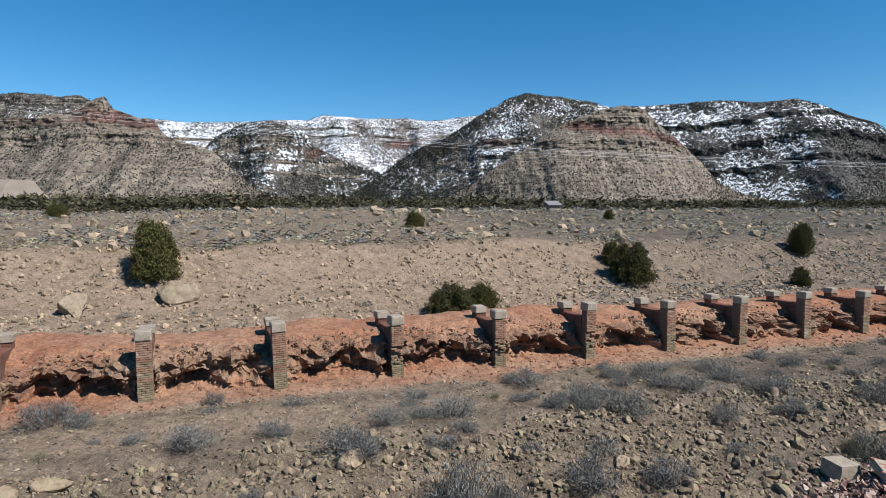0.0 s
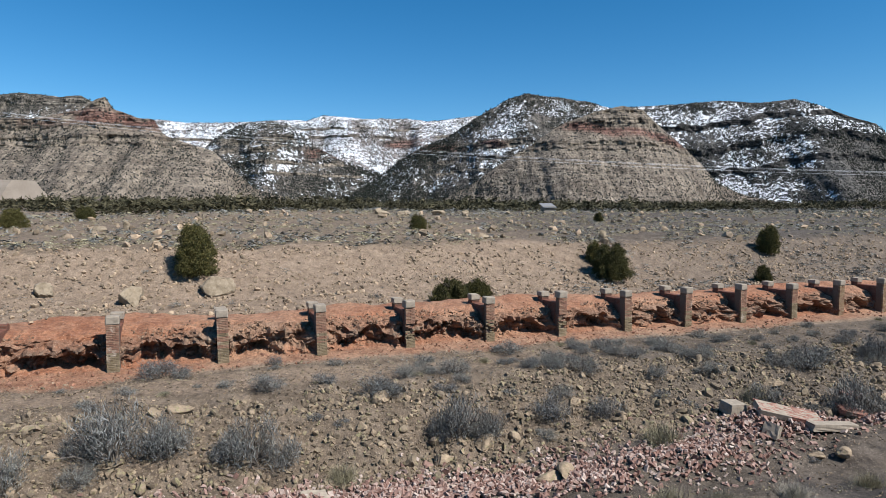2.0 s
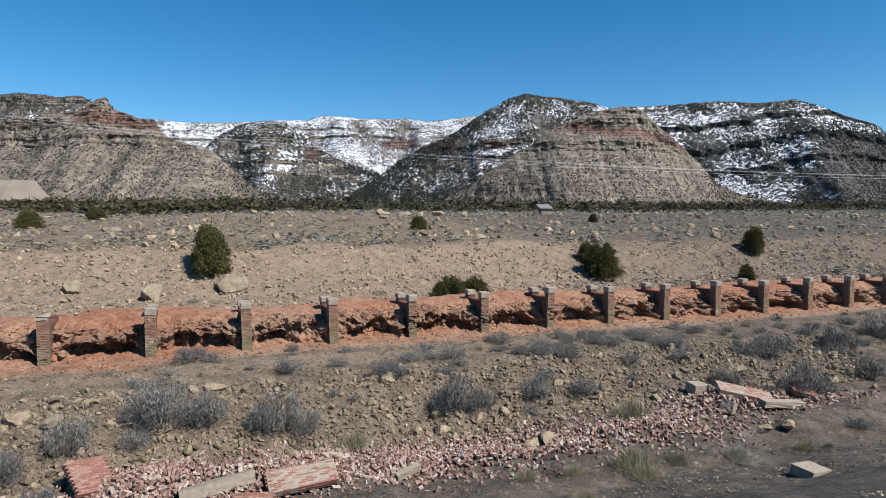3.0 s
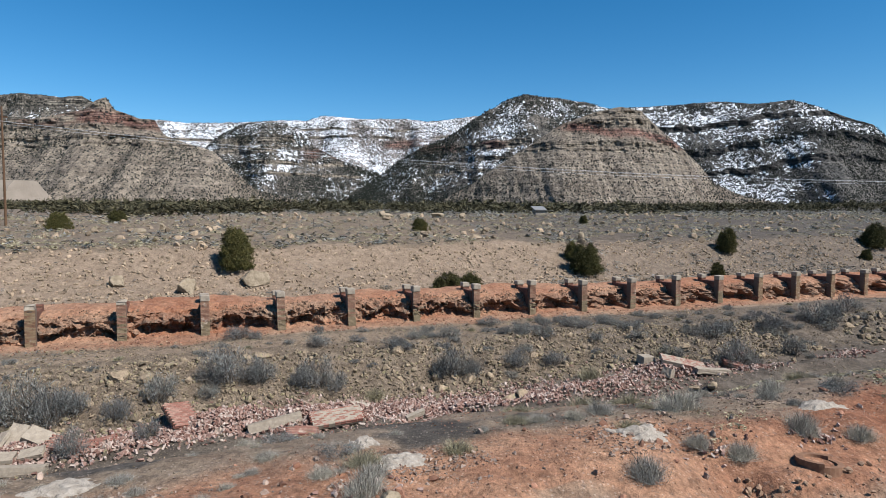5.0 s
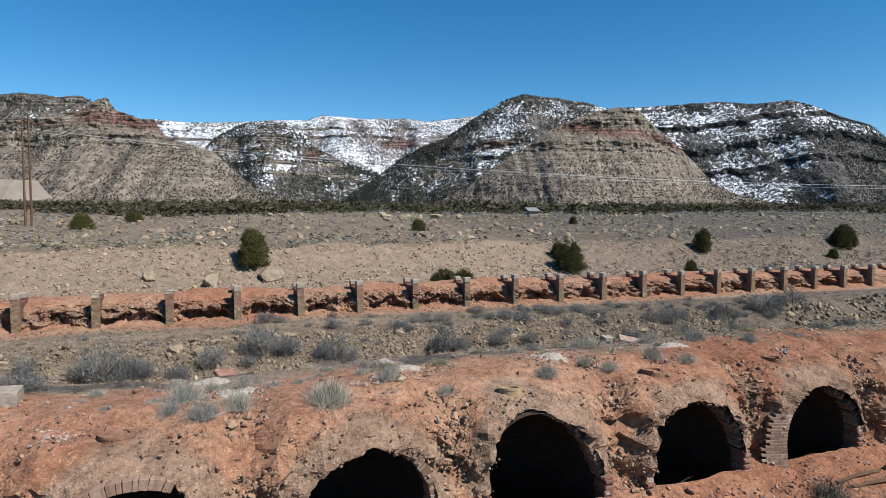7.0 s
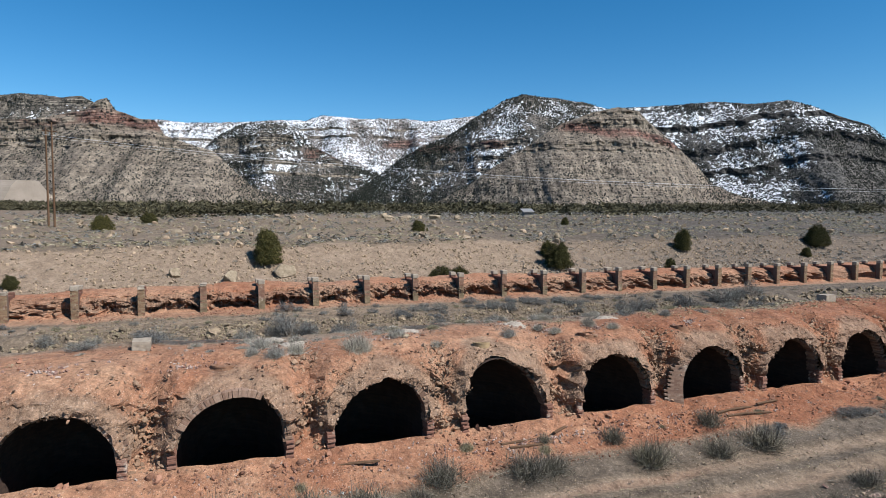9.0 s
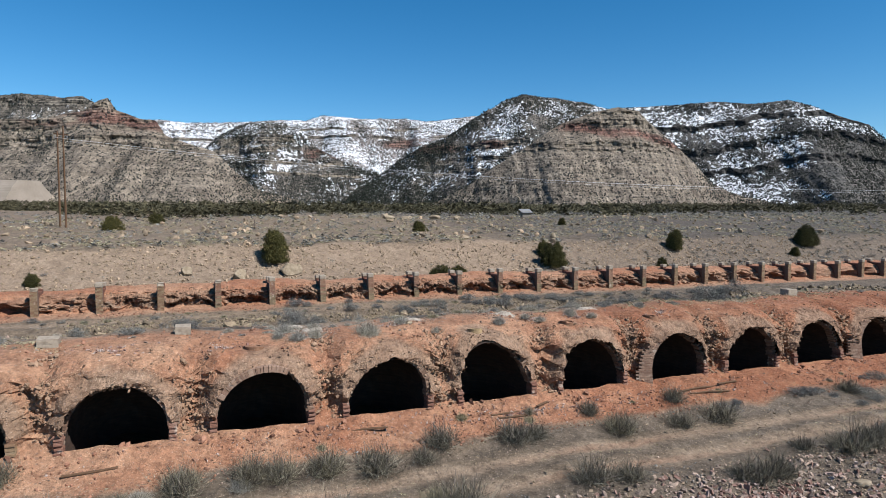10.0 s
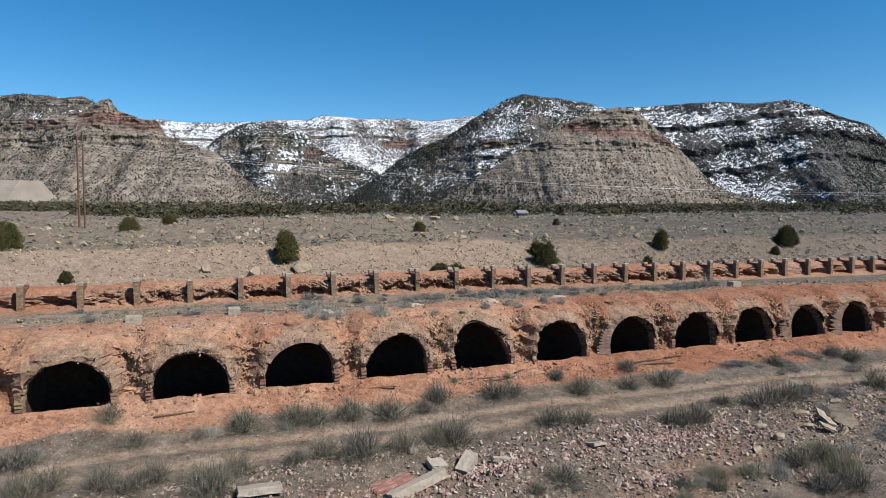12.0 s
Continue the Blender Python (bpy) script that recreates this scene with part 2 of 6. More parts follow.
def brick_wall_material(name, a, b, mortar, width=0.225, course=0.07):
    """Brickwork on faces that stay far off or in shade."""
    s = Nodes(name, 0.9)
    geo = s.local_pos()
    sep = s.node("ShaderNodeSeparateXYZ")
    s.link(geo, sep.inputs[0])
    comb = s.node("ShaderNodeCombineXYZ")
    s.link(s.math('ADD', sep.outputs[0], sep.outputs[1]), comb.inputs[0])
    s.link(sep.outputs[2], comb.inputs[1])
    br = s.node("ShaderNodeTexBrick", Scale=1.0, Mortar_Size=0.007, Brick_Width=width, Row_Height=course)
    s.link(comb.outputs[0], br.inputs["Vector"])
    br.inputs["Color1"].default_value = (*a, 1)
    br.inputs["Color2"].default_value = (*b, 1)
    br.inputs["Mortar"].default_value = (*mortar, 1)
    c = s.mix(0.6, br.outputs["Color"], s.ramp(s.noise(geo, 3.0, 5, 0.7), [(0.3, (0.5, 0.48, 0.46)), (0.7, (1.25, 1.2, 1.15))]), 'MULTIPLY')
    return s.done(c, s.bump(br.outputs["Fac"], -0.6, 0.012))


def leaf_material(name, a, b, c3):
    s = Nodes(name, 0.8)
    c = s.ramp(s.island(), [(0.0, a), (0.55, b), (1.0, c3)])
    tone = s.ramp(s.chance(), [(0.0, (0.78, 0.8, 0.82)), (1.0, (1.2, 1.18, 1.1))])
    return s.done(s.mix(1.0, c, tone, 'MULTIPLY'))


def plain_material(name, a, b, scale, rough=0.85, bump=0.4, depth=0.01, stretch=None):
    s = Nodes(name, rough)
    p = s.local_pos()
    f = s.noise(p, scale, 6, 0.65, stretch)
    return s.done(s.ramp(f, [(0.3, a), (0.7, b)]), s.bump(f, bump, depth))


M_GROUND = ground_material()
M_BROWN_STONE = stone_material("brown angular stone", (0.094, 0.073, 0.053), (0.27, 0.212, 0.147), (0.231, 0.196, 0.11))
M_TAN_STONE = stone_material("tan sandstone", (0.202, 0.148, 0.097), (0.336, 0.262, 0.188))
M_BOULDER = plain_material("tan boulder sandstone", (0.168, 0.128, 0.084), (0.311, 0.248, 0.176), 2.2, 0.9, 0.8, 0.08)
M_PALE_STONE = stone_material("pale rubble stone", (0.165, 0.118, 0.093), (0.35, 0.272, 0.222))
M_RED_CLOD = stone_material("baked red clod", (0.16, 0.074, 0.046), (0.30, 0.165, 0.113), vary=0.8)
M_CRUST = stone_material("scorched clay crust", (0.18, 0.108, 0.068), (0.30, 0.2, 0.135), vary=0.4)
M_BAY_CLOD = stone_material("brown crumbling clay", (0.128, 0.077, 0.05), (0.249, 0.165, 0.111), vary=0.5)
M_BRICK = brick_material("weathered oven brick", (0.135, 0.082, 0.058), (0.195, 0.125, 0.088), (0.25, 0.178, 0.128))
M_BRICK_JOINED = brick_material("weathered pillar brick", (0.161, 0.081, 0.054), (0.222, 0.148, 0.087), (0.255, 0.188, 0.121), True)
M_RUBBLE_BRICK = brick_material("broken pink brick", (0.16, 0.085, 0.066), (0.26, 0.165, 0.135), (0.40, 0.325, 0.28), True)
M_MORTAR = plain_material("sandy mortar", (0.134, 0.094, 0.067), (0.202, 0.148, 0.108), 9.0)
# darker than the front bricks: the side walls' shade is put into the colour
M_BUTTRESS = brick_wall_material("red buttress brickwork", (0.128, 0.05, 0.034), (0.168, 0.074, 0.05), (0.134, 0.094, 0.071))
# sooty brick, darkened further so the colour carries the shade inside the ovens
M_VAULT = brick_wall_material("sooty vault brickwork with painted shade", (0.045, 0.03, 0.024), (0.075, 0.045, 0.034), (0.05, 0.04, 0.033))
M_CONCRETE = plain_material("weathered concrete", (0.206, 0.167, 0.127), (0.325, 0.272, 0.211), 7.0)
M_SAGE = leaf_material("grey sagebrush", (0.048, 0.048, 0.045), (0.135, 0.134, 0.126), (0.262, 0.258, 0.25))
M_DRY = leaf_material("dry yellow brush", (0.134, 0.114, 0.067), (0.255, 0.225, 0.148), (0.376, 0.343, 0.239))
M_JUNIPER = leaf_material("juniper foliage", (0.02, 0.022, 0.006), (0.066, 0.062, 0.02), (0.128, 0.106, 0.036))
M_BELT = leaf_material("olive juniper belt", (0.033, 0.030, 0.015), (0.077, 0.067, 0.035), (0.125, 0.106, 0.060))
M_CONIFER = leaf_material("distant conifers", (0.006, 0.008, 0.007), (0.015, 0.018, 0.014), (0.032, 0.034, 0.026))
M_BARK = plain_material("grey juniper bark", (0.06, 0.047, 0.037), (0.134, 0.108, 0.084), 12.0, stretch=(1, 1, 0.15))
M_POLE = plain_material("brown treated pole", (0.071, 0.038, 0.02), (0.131, 0.076, 0.045), 5.0, stretch=(1, 1, 0.1))
M_WIRE = Nodes("bare aluminium wire", 0.35).done((0.75, 0.76, 0.78))
M_TIN = plain_material("grey tin roofing", (0.134, 0.134, 0.134), (0.202, 0.202, 0.202), 4.0, 0.7)
M_SHED = plain_material("weathered shed boards", (0.168, 0.141, 0.114), (0.255, 0.222, 0.188), 6.0)
M_IRON = plain_material("rusty iron ring", (0.134, 0.067, 0.04), (0.242, 0.134, 0.081), 9.0)

# ---- ground ----
# The land's section across the rows: v, z.
SECTION = [(-3500, -20), (-400, -8), (-30, -1.7), (-22, -1.15), (-17.3, -0.62), (-15.2, -0.42), (-12.4, -0.28), (-11.2, 0.08),
           (-10.1, 0.52), (-9.60, 0.72), (-9.56, 1.4), (-9.50, 2.0), (-9.42, 2.5), (-9.2, 2.78), (-8.7, 2.98), (-7.9, 3.16),
           (-6.5, 3.26), (-5.5, 3.05), (-3.6, 2.4), (0.0, 0.75), (3.0, -0.8), (5.6, -1.5), (7.5, -1.68), (10.2, -1.6), (12.3, -1.2),
           (14.4, -0.5), (16.4, -0.06), (19.0, 0.0), (20.6, 0.04), (21.35, 0.14), (21.62, 0.24), (21.72, 0.55), (21.80, 0.9), (21.98, 1.2),
           (22.3, 1.45), (22.9, 1.62), (23.6, 1.72), (24.5, 1.68), (26.0, 1.2), (31.0, -0.1), (37.0, -0.7), (41.0, -0.1), (44.0, 1.0), (48.0, 3.25),
           (50.0, 3.55), (105, 6.2), (160, 6.9), (500, 10), (1200, 20), (3800, 40)]
SEC_V = np.array([p[0] for p in SECTION], float)
SEC_Z = np.array([p[1] for p in SECTION], float)
OVEN_STEP, OVEN_U0 = 4.2, -13.6
PILLAR_STEP, PILLAR_U0, PILLAR_V = 4.095, -5.76, 21.3


def repeat(u, start, step):
    """0 at the middle of each bay, 0.5 between two."""
    a = (u - start) / step
    return np.abs(a - np.round(a))


def fall(u):
    """The whole site drops a little along the rows."""
    return 0.009 * np.clip(np.asarray(u, float) - 8, 0, 90)


def land(u, v):
    """Height of the ground (open ground, away from the two upright faces)."""
    u, v = np.asarray(u, float), np.asarray(v, float)
    z = np.interp(v, SEC_V, SEC_Z) - fall(u) * smooth(-60, -30, v) * (1 - smooth(28, 45, v))
    calm = np.minimum(smooth(1.0, 4.5, np.abs(v + 9.6)), smooth(0.8, 3.0, np.abs(v - 21.6)))
    z = z + calm * (0.22 * fbm(u / 7.0, v / 5.0, 3, 11) + 0.07 * fbm(u / 1.3, v / 1.3, 3, 23))
    z = z + 0.03 * fbm(u / 0.5, v / 0.5, 3, 37)
    rocky = smooth(10.8, 12.3, v) * (1 - smooth(16.0, 17.5, v))
    z = z + rocky * 0.16 * fbm(u / 0.9, v / 0.9, 3, 5)
    far = smooth(150, 600, np.hypot(u, v))
    z = z + far * 4.0 * fbm(u / 160, v / 160, 3, 61)
    z = z - 0.95 * smooth(-12, 26, -u) * smooth(55, 85, v) * (1 - smooth(130, 200, v))
    z = z + 0.13 * np.exp(-((v + 10.15) / 0.45) ** 2) * fbm(u / 0.8, v / 0.6, 3, 73)
    z = z - 0.32 * smooth(6.0, 8.5, v) * (1 - smooth(11.5, 13.5, v)) * (1 - smooth(2, 9, u))
    z = z + 0.40 * smooth(-2, 8, -u) * np.exp(-((v + 4.4) / 1.3) ** 2)
    on_hood = smooth(-9.35, -9.05, v) * (1 - smooth(-7.2, -6.4, v))
    apart = smooth(1.35, 2.1, repeat(u, OVEN_U0, OVEN_STEP) * OVEN_STEP)
    z = z + on_hood * (0.10 * (1 - apart) - 0.10 * apart * (1 - smooth(-8.6, -7.0, v)) + 0.12 * fbm(u / 1.5, v / 1.2, 3, 89) * (1 - smooth(-8.0, -6.9, v)))
    heap = smooth(5.2, 6.6, v) * (1 - smooth(9.0, 10.4, v))
    z = z + heap * 0.3 * np.clip(fbm(u / 2.6, v / 1.6, 2, 71) + 0.3, 0, 1)
    return z


def spread(lo, hi, step, grow_lo, grow_hi, start, end):
    mid = list(np.arange(lo, hi, step))
    up, s, x = [], step, mid[-1]
    while x < end:
        s *= grow_hi
        x += s
        up.append(x)
    down, s, x = [], step, lo
    while x > start:
        s *= grow_lo
        x -= s
        down.append(x)
    return np.array(down[::-1] + mid + up)


def section_rows():
    arc = np.concatenate([[0], np.cumsum(np.hypot(np.diff(SEC_V), np.diff(SEC_Z)))])

    def step_at(v):
        if -11.5 < v < -8.0 or 20.9 < v < 23.2:
            return 0.085
        if -22 < v < 24:
            return 0.23
        if 24 <= v < 52:
            return 0.3
        return max(0.35, 0.07 * (abs(v) - 15))
    out, a = [], 0.0
    while a < arc[-1]:
        out.append(a)
        a += step_at(np.interp(a, arc, SEC_V))
    return np.interp(out, arc, SEC_V), np.interp(out, arc, SEC_Z)


ARCH_HALF, ARCH_SPRING = 1.42, 1.05
# crown height and sideways lean of the crown, oven by oven
CROWNS = {-1: (2.36, 0.0), 0: (2.32, 0.0), 1: (2.48, 0.12), 2: (2.42, 0.28), 3: (2.72, -0.34), 4: (2.50, -0.05), 5: (2.46, 0.05), 6: (2.44, 0.22), 7: (2.5, 0.0)}


def crown_of(k):
    return CROWNS.get(int(k), (2.46 + 0.06 * math.sin(3.1 * k), 0.15 * math.sin(5.3 * k)))


def arch_line(k, a):
    """x, z on the mouth's curve of oven k, a from 0 (left springing) to pi."""
    top, lean = crown_of(k)
    up = np.sin(a) ** (0.92 + 0.5 * abs(lean))
    return -np.cos(a) * ARCH_HALF + lean * up * 0.9, ARCH_SPRING + up * (top - ARCH_SPRING)


def arch_height(a, k):
    """Height of the mouth of oven k at a metres from its middle."""
    t = np.linspace(0, math.pi, 60)
    px, pz = arch_line(k, t)
    return np.where(np.abs(np.asarray(a)) > ARCH_HALF + 0.09, 0.0, np.interp(a, px, pz))


def build_ground():
    us = spread(-17, 18, 0.12, 1.05, 1.0, -3600, 18.0)
    us = np.concatenate([us[us < 18], spread(18, 47, 0.2, 1.0, 1.05, 18.0, 3800)])
    vs, zs = section_rows()
    nu, nv = len(us), len(vs)
    U, V = np.meshgrid(us, vs)
    Z0 = np.repeat(zs[:, None], nu, 1)
    Z = Z0 + (land(U, V) - np.interp(V, SEC_V, SEC_Z))
    fit = np.clip(0.3 / np.gradient(us), 0.1, 1)[None, :]
    # oven front: hoods swell out over the openings, worn hollows lie between
    bay = repeat(U, OVEN_U0, OVEN_STEP) * OVEN_STEP
    face = smooth(0.66, 1.0, Z0) * (1 - smooth(2.75, 3.15, Z0)) * ((V > -10.2) & (V < -7.6))
    between = smooth(1.35, 2.1, bay)
    rough = fbm(U / 0.9, Z0 / 0.6, 4, 81)
    chunks = fbm(U / 0.34, Z0 / 0.28, 3, 85)
    deep = np.clip(0.20 + 0.22 * fbm(U / 4.0, U * 0, 2, 87), 0.08, 0.32)
    V = V + face * (between * deep * (1 - 0.75 * smooth(2.1, 2.8, Z0)) - 0.10 * (1 - between) + fit * ((0.10 + 0.13 * between) * rough + (0.085 + 0.07 * between) * chunks - (0.10 + 0.22 * between) * (ridged(U / 0.55, Z0 / 0.4, 3, 86) - 0.62)))
    Z = Z + face * (-0.2 * between * smooth(1.6, 2.6, Z0) + 0.07 * chunks)
    nearest = np.clip(np.round((U - OVEN_U0) / OVEN_STEP), -3, 20)
    rim_gap = np.full(U.shape, 9.0)
    for o in range(-3, 21):
        mine = (nearest == o) & (V > -10.6) & (V < -8.0)
        px, pz = arch_line(o, np.linspace(0.15, math.pi - 0.15, 24))
        rim_gap[mine] = np.min(np.hypot(U[mine][:, None] - OVEN_U0 - OVEN_STEP * o - px, Z[mine][:, None] + fall(U[mine])[:, None] - pz), axis=1)
    V = V - 0.17 * (1 - smooth(0.22, 0.62, rim_gap + 0.1 * rough)) * smooth(0.9, 1.3, Z)
    # pillar bays: crumbling face with a hollow at its foot
    bay2 = repeat(U, PILLAR_U0 + PILLAR_STEP / 2, PILLAR_STEP) * PILLAR_STEP
    wear = fbm(U / 1.1, Z0 / 0.6, 4, 91)
    fine_wear = fbm(U / 0.33, Z0 / 0.22, 3, 93)
    face2 = smooth(0.12, 0.3, Z0) * (1 - smooth(1.55, 1.9, Z0)) * ((V > 21.0) & (V < 23.2))
    blocky = ridged(U / 0.5 + 0.35 * wear, Z0 / 0.32, 3, 96) - 0.62
    lumpy = face2 * fit * (1 - 0.7 * smooth(1.15, 1.5, Z0 + 0.25 * wear))
    V = V + lumpy * (0.24 * wear + 0.24 * fine_wear - 0.7 * blocky) - face2 * 0.14
    lip = 0.35 + 0.5 * (1 - smooth(0.0, 1.7, np.abs(bay2 - 0.2))) + 0.22 * fbm(U / 0.9, U * 0, 3, 95)
    hollow = (1 - smooth(1.2, 1.9, bay2 + 0.35 * fbm(U / 1.3, U * 0 + 4, 2, 97))) * smooth(0.18, 0.3, Z0) * (1 - smooth(lip, lip + 0.16, Z0)) * ((V > 20.9) & (V < 24))
    V = V + hollow * 0.75 * smooth(-0.55, 0.15, fbm(U / 2.3, U * 0 + 9, 2, 98))
    Z = Z + lumpy * 0.10 * fbm(U / 0.3, Z0 / 0.25, 3, 94)
    top2 = (V > 21.6) & (V < 27)
    Z = Z + top2 * smooth(1.4, 1.9, Z0) * 0.13 * fbm(U / 2.2, V / 1.5, 3, 99)
    # two wheel tracks of the lane
    bend = 0.15 * fbm(U / 9, U * 0, 2, 101) - 0.022 * np.clip(U, 0, 15)
    for track in (-12.95, -14.25):
        Z = Z - 0.09 * np.exp(-((V - track - bend) / 0.28) ** 2)
    jag = np.maximum(face * (0.35 + 0.65 * between), 0.7 * lumpy) * fit
    V = V + jag * 0.035 * RAND.normal(size=V.shape)
    Z = Z + jag * 0.022 * RAND.normal(size=V.shape)
    # the oven mouths
    cu = (us[:-1] + us[1:]) / 2
    own = np.clip(np.round((cu - OVEN_U0) / OVEN_STEP), -3, 20).astype(int)
    top = np.array([float(arch_height(c - (OVEN_U0 + OVEN_STEP * o), o)) for c, o in zip(cu, own)])
    czc = (Z[:-1, :-1] + Z[1:, 1:]) / 2
    on_face = ((Z0[:-1, :-1] >= 0.60) & (vs[:-1, None] > -9.75) & (vs[:-1, None] < -9.1))
    hole = on_face & (czc < top[None, :] - fall(cu)[None, :] + 0.03)
    # bring the rim of each mouth onto its curve
    rim = np.zeros(U.shape, bool)
    solid = np.pad(~hole, 1, constant_values=True)
    near_hole = np.pad(hole, 1)
    touch_hole = near_hole[:-1, :-1] | near_hole[:-1, 1:] | near_hole[1:, :-1] | near_hole[1:, 1:]
    touch_solid = solid[:-1, :-1] | solid[:-1, 1:] | solid[1:, :-1] | solid[1:, 1:]
    rim = touch_hole & touch_solid
    for r, q in zip(*np.nonzero(rim)):
        o = int(np.clip(np.round((U[r, q] - OVEN_U0) / OVEN_STEP), -3, 20))
        if Z[r, q] < 0.95:
            continue
        px, pz = arch_line(o, np.linspace(0, math.pi, 60))
        px = np.concatenate([np.full(8, -ARCH_HALF), px, np.full(8, ARCH_HALF)])
        pz = np.concatenate([np.linspace(0.5, 1.0, 8), pz, np.linspace(1.0, 0.5, 8)])
        mid_u, drop_z = OVEN_U0 + OVEN_STEP * o, float(fall(U[r, q]))
        gap = np.hypot(px - (U[r, q] - mid_u), pz - drop_z - Z[r, q])
        n = int(np.argmin(gap))
        if gap[n] < 0.3:
            out = 0.05 + 0.05 * float(fbm(U[r, q] / 0.25, Z[r, q] / 0.25, 2, 211))
            U[r, q] = mid_u + px[n] * (1 + out / 1.4)
            Z[r, q] = pz[n] - drop_z + out * max(0.0, pz[n] - 1.0) / 1.2
    X, Y = xy(U, V)
    # kinds of soil; dark also carries some painted shade
    wob = 1.1 * fbm(U / 3.5, V / 2.2, 4, 111)
    red = smooth(-11.9, -10.9, V + 0.6 * wob) * (1 - smooth(-7.7, -4.8, V + 1.1 * wob))
    red = np.maximum(red, smooth(19.3, 20.6, V + 0.5 * wob) * (1 - smooth(24.6, 26.2, V + 0.5 * wob)))
    lane = sum(np.exp(-((V - t - bend - 0.03 * wob) / 0.40) ** 4) for t in (-12.95, -14.25))
    crust = ((V > -9.95) & (V < -8.7)) * smooth(1.9, 2.3, Z0) * (1 - smooth(2.75, 3.0, Z0)) * (1 - smooth(1.0, 1.9, bay)) * smooth(-0.9, 0.3, wob)
    crust = np.maximum(crust, (1 - smooth(0.42, 0.75, rim_gap + 0.12 * wob)) * smooth(0.9, 1.3, Z))
    scab = ((V > -9.9) & (V < -8.9)) * smooth(1.0, 1.4, Z0) * between * smooth(-0.2, 0.5, wob)
    red = red * (1 - np.maximum(0.55 * crust, 0.58 * scab))
    rubbly = ((V > 21.3) & (V < 23.2)) * smooth(0.3, 0.5, Z0) * (1 - smooth(1.35, 1.6, Z0 + 0.15 * wob))
    red = red * (1 - 0.45 * rubbly)
    red = red * (1 - 0.42 * smooth(18.5, 19.5, V) * (1 - smooth(21.3, 21.7, V)))
    red = np.maximum(red, lane * 0.40)
    red = red * (1 - 0.22 * (1 - smooth(-10.6, -10.1, V)) * smooth(-0.8, 0.6, wob))
    tan = smooth(24, 26, V) * (1 - smooth(47.0, 51.0, V + 2 * wob)) + (0.45 + 0.2 * (1 - smooth(-2, 8, U))) * smooth(16, 18, V) * (1 - smooth(19, 20, V))
    tan = np.maximum(tan, 0.30 * smooth(10.9, 12.0, V + 0.4 * wob) * (1 - smooth(15.5, 17.0, V)))
    tan = np.maximum(tan, np.maximum(0.6 * np.maximum(crust, scab), 0.55 * rubbly))
    tan = np.maximum(tan, 0.38 * smooth(49, 53, V))
    tan = np.maximum(tan, lane * 0.72)
    tan = np.maximum(tan, 0.7 * smooth(19.3, 20.3, V) * (1 - smooth(21.4, 21.8, V)))
    tan = np.maximum(tan, 0.58 * smooth(-7.8, -6.2, V + wob) * (1 - smooth(-4.2, -2.4, V + wob)))
    tan = np.maximum(tan, 0.46 * (1 - smooth(-17.0, -15.6, V + 0.5 * wob)))
    red = np.maximum(red, 0.42 * (1 - smooth(-17.2, -15.8, V + 0.5 * wob)) * smooth(-0.6, 0.9, wob))
    dark = smooth(-4.4, -2.4, V + wob) * (1 - smooth(5.0, 6.6, V + wob)) + 0.47 * (1 - smooth(-11.8, -11.0, V + wob)) * smooth(-40, -30, V)
    ashen = smooth(0.15, 0.6, fbm(U / 2.4, V / 1.1, 3, 115)) * smooth(-7.0, -5.6, V) * (1 - smooth(-4.0, -2.5, V))
    dark = np.maximum(dark, 0.75 * ashen)
    red = red * (1 - 0.7 * ashen)
    # darker bay faces: painted self-shadowing of the crumbling lumps
    dark = np.maximum(dark, 0.5 * rubbly * smooth(-0.8, 0.3, wob))
    # brown crust in the gaps, darkened to imitate its shadowed cavities
    dark = np.maximum(dark, 0.40 * scab)
    # darker to the right: denser brush, and the sun's angle painted into the colour
    tan = tan * (1 - 0.25 * smooth(40, 85, U) * smooth(30, 36, V))
    dark = np.maximum(dark, smooth(8, 42, U) * smooth(28, 36, V) * (0.44 + 0.12 * smooth(35, 75, U) + 0.09 * smooth(46, 51, V)))
    dark = np.maximum(dark, np.where(V > 3, 0.52 * smooth(6, 18, U), 0.45 * smooth(12, 30, U)) * (V < 20))
    dark = np.maximum(dark, 0.58 * smooth(4.5, 6.5, V + 0.5 * wob) * (1 - smooth(10.8, 12.2, V + 0.5 * wob)))
    # ground below the ovens gets darker towards the right
    dark = np.maximum(dark, 0.53 * smooth(-4, 8, U) * (1 - smooth(-11.6, -10.9, V + 0.6 * wob)) * smooth(-30, -26, V))
    # high to the left, low to the right; partly imitates the sun's angle
    paleness = np.clip(smooth(-7.0, 7.0, -U) * (V < -3) + 0.5 * (V > 15) + 0.25 * fbm(U / 5, V / 3, 2, 117), 0, 1)
    dark = dark * (1 - np.clip(1.2 * lane, 0, 1) * (V < -11.5))
    colour = np.stack([red, np.clip(tan, 0, 1), np.clip(dark, 0, 1), paleness], -1)
    idx = np.arange(nu * nv).reshape(nv, nu)
    quads = np.stack([idx[:-1, :-1], idx[:-1, 1:], idx[1:, 1:], idx[1:, :-1]], -1).reshape(-1, 4)
    crumbly = ((face > 0.05) | (lumpy > 0.25))[:-1, :-1].ravel()
    smooth_quads = ~crumbly[~hole.ravel()]
    quads = quads[~hole.ravel()]
    me = mesh_data("ground", np.stack([X, Y, Z], -1).reshape(-1, 3), quads, [M_GROUND], smooth_quads, colour.reshape(-1, 4))
    tagged(new("ground", me), "red, tan and grey desert soil with a worn lane", "ground", kind="structure")
    shown = (U > -22) & (U < 34)
    mouth = np.zeros_like(shown)
    mouth[:-1, :-1] = hole
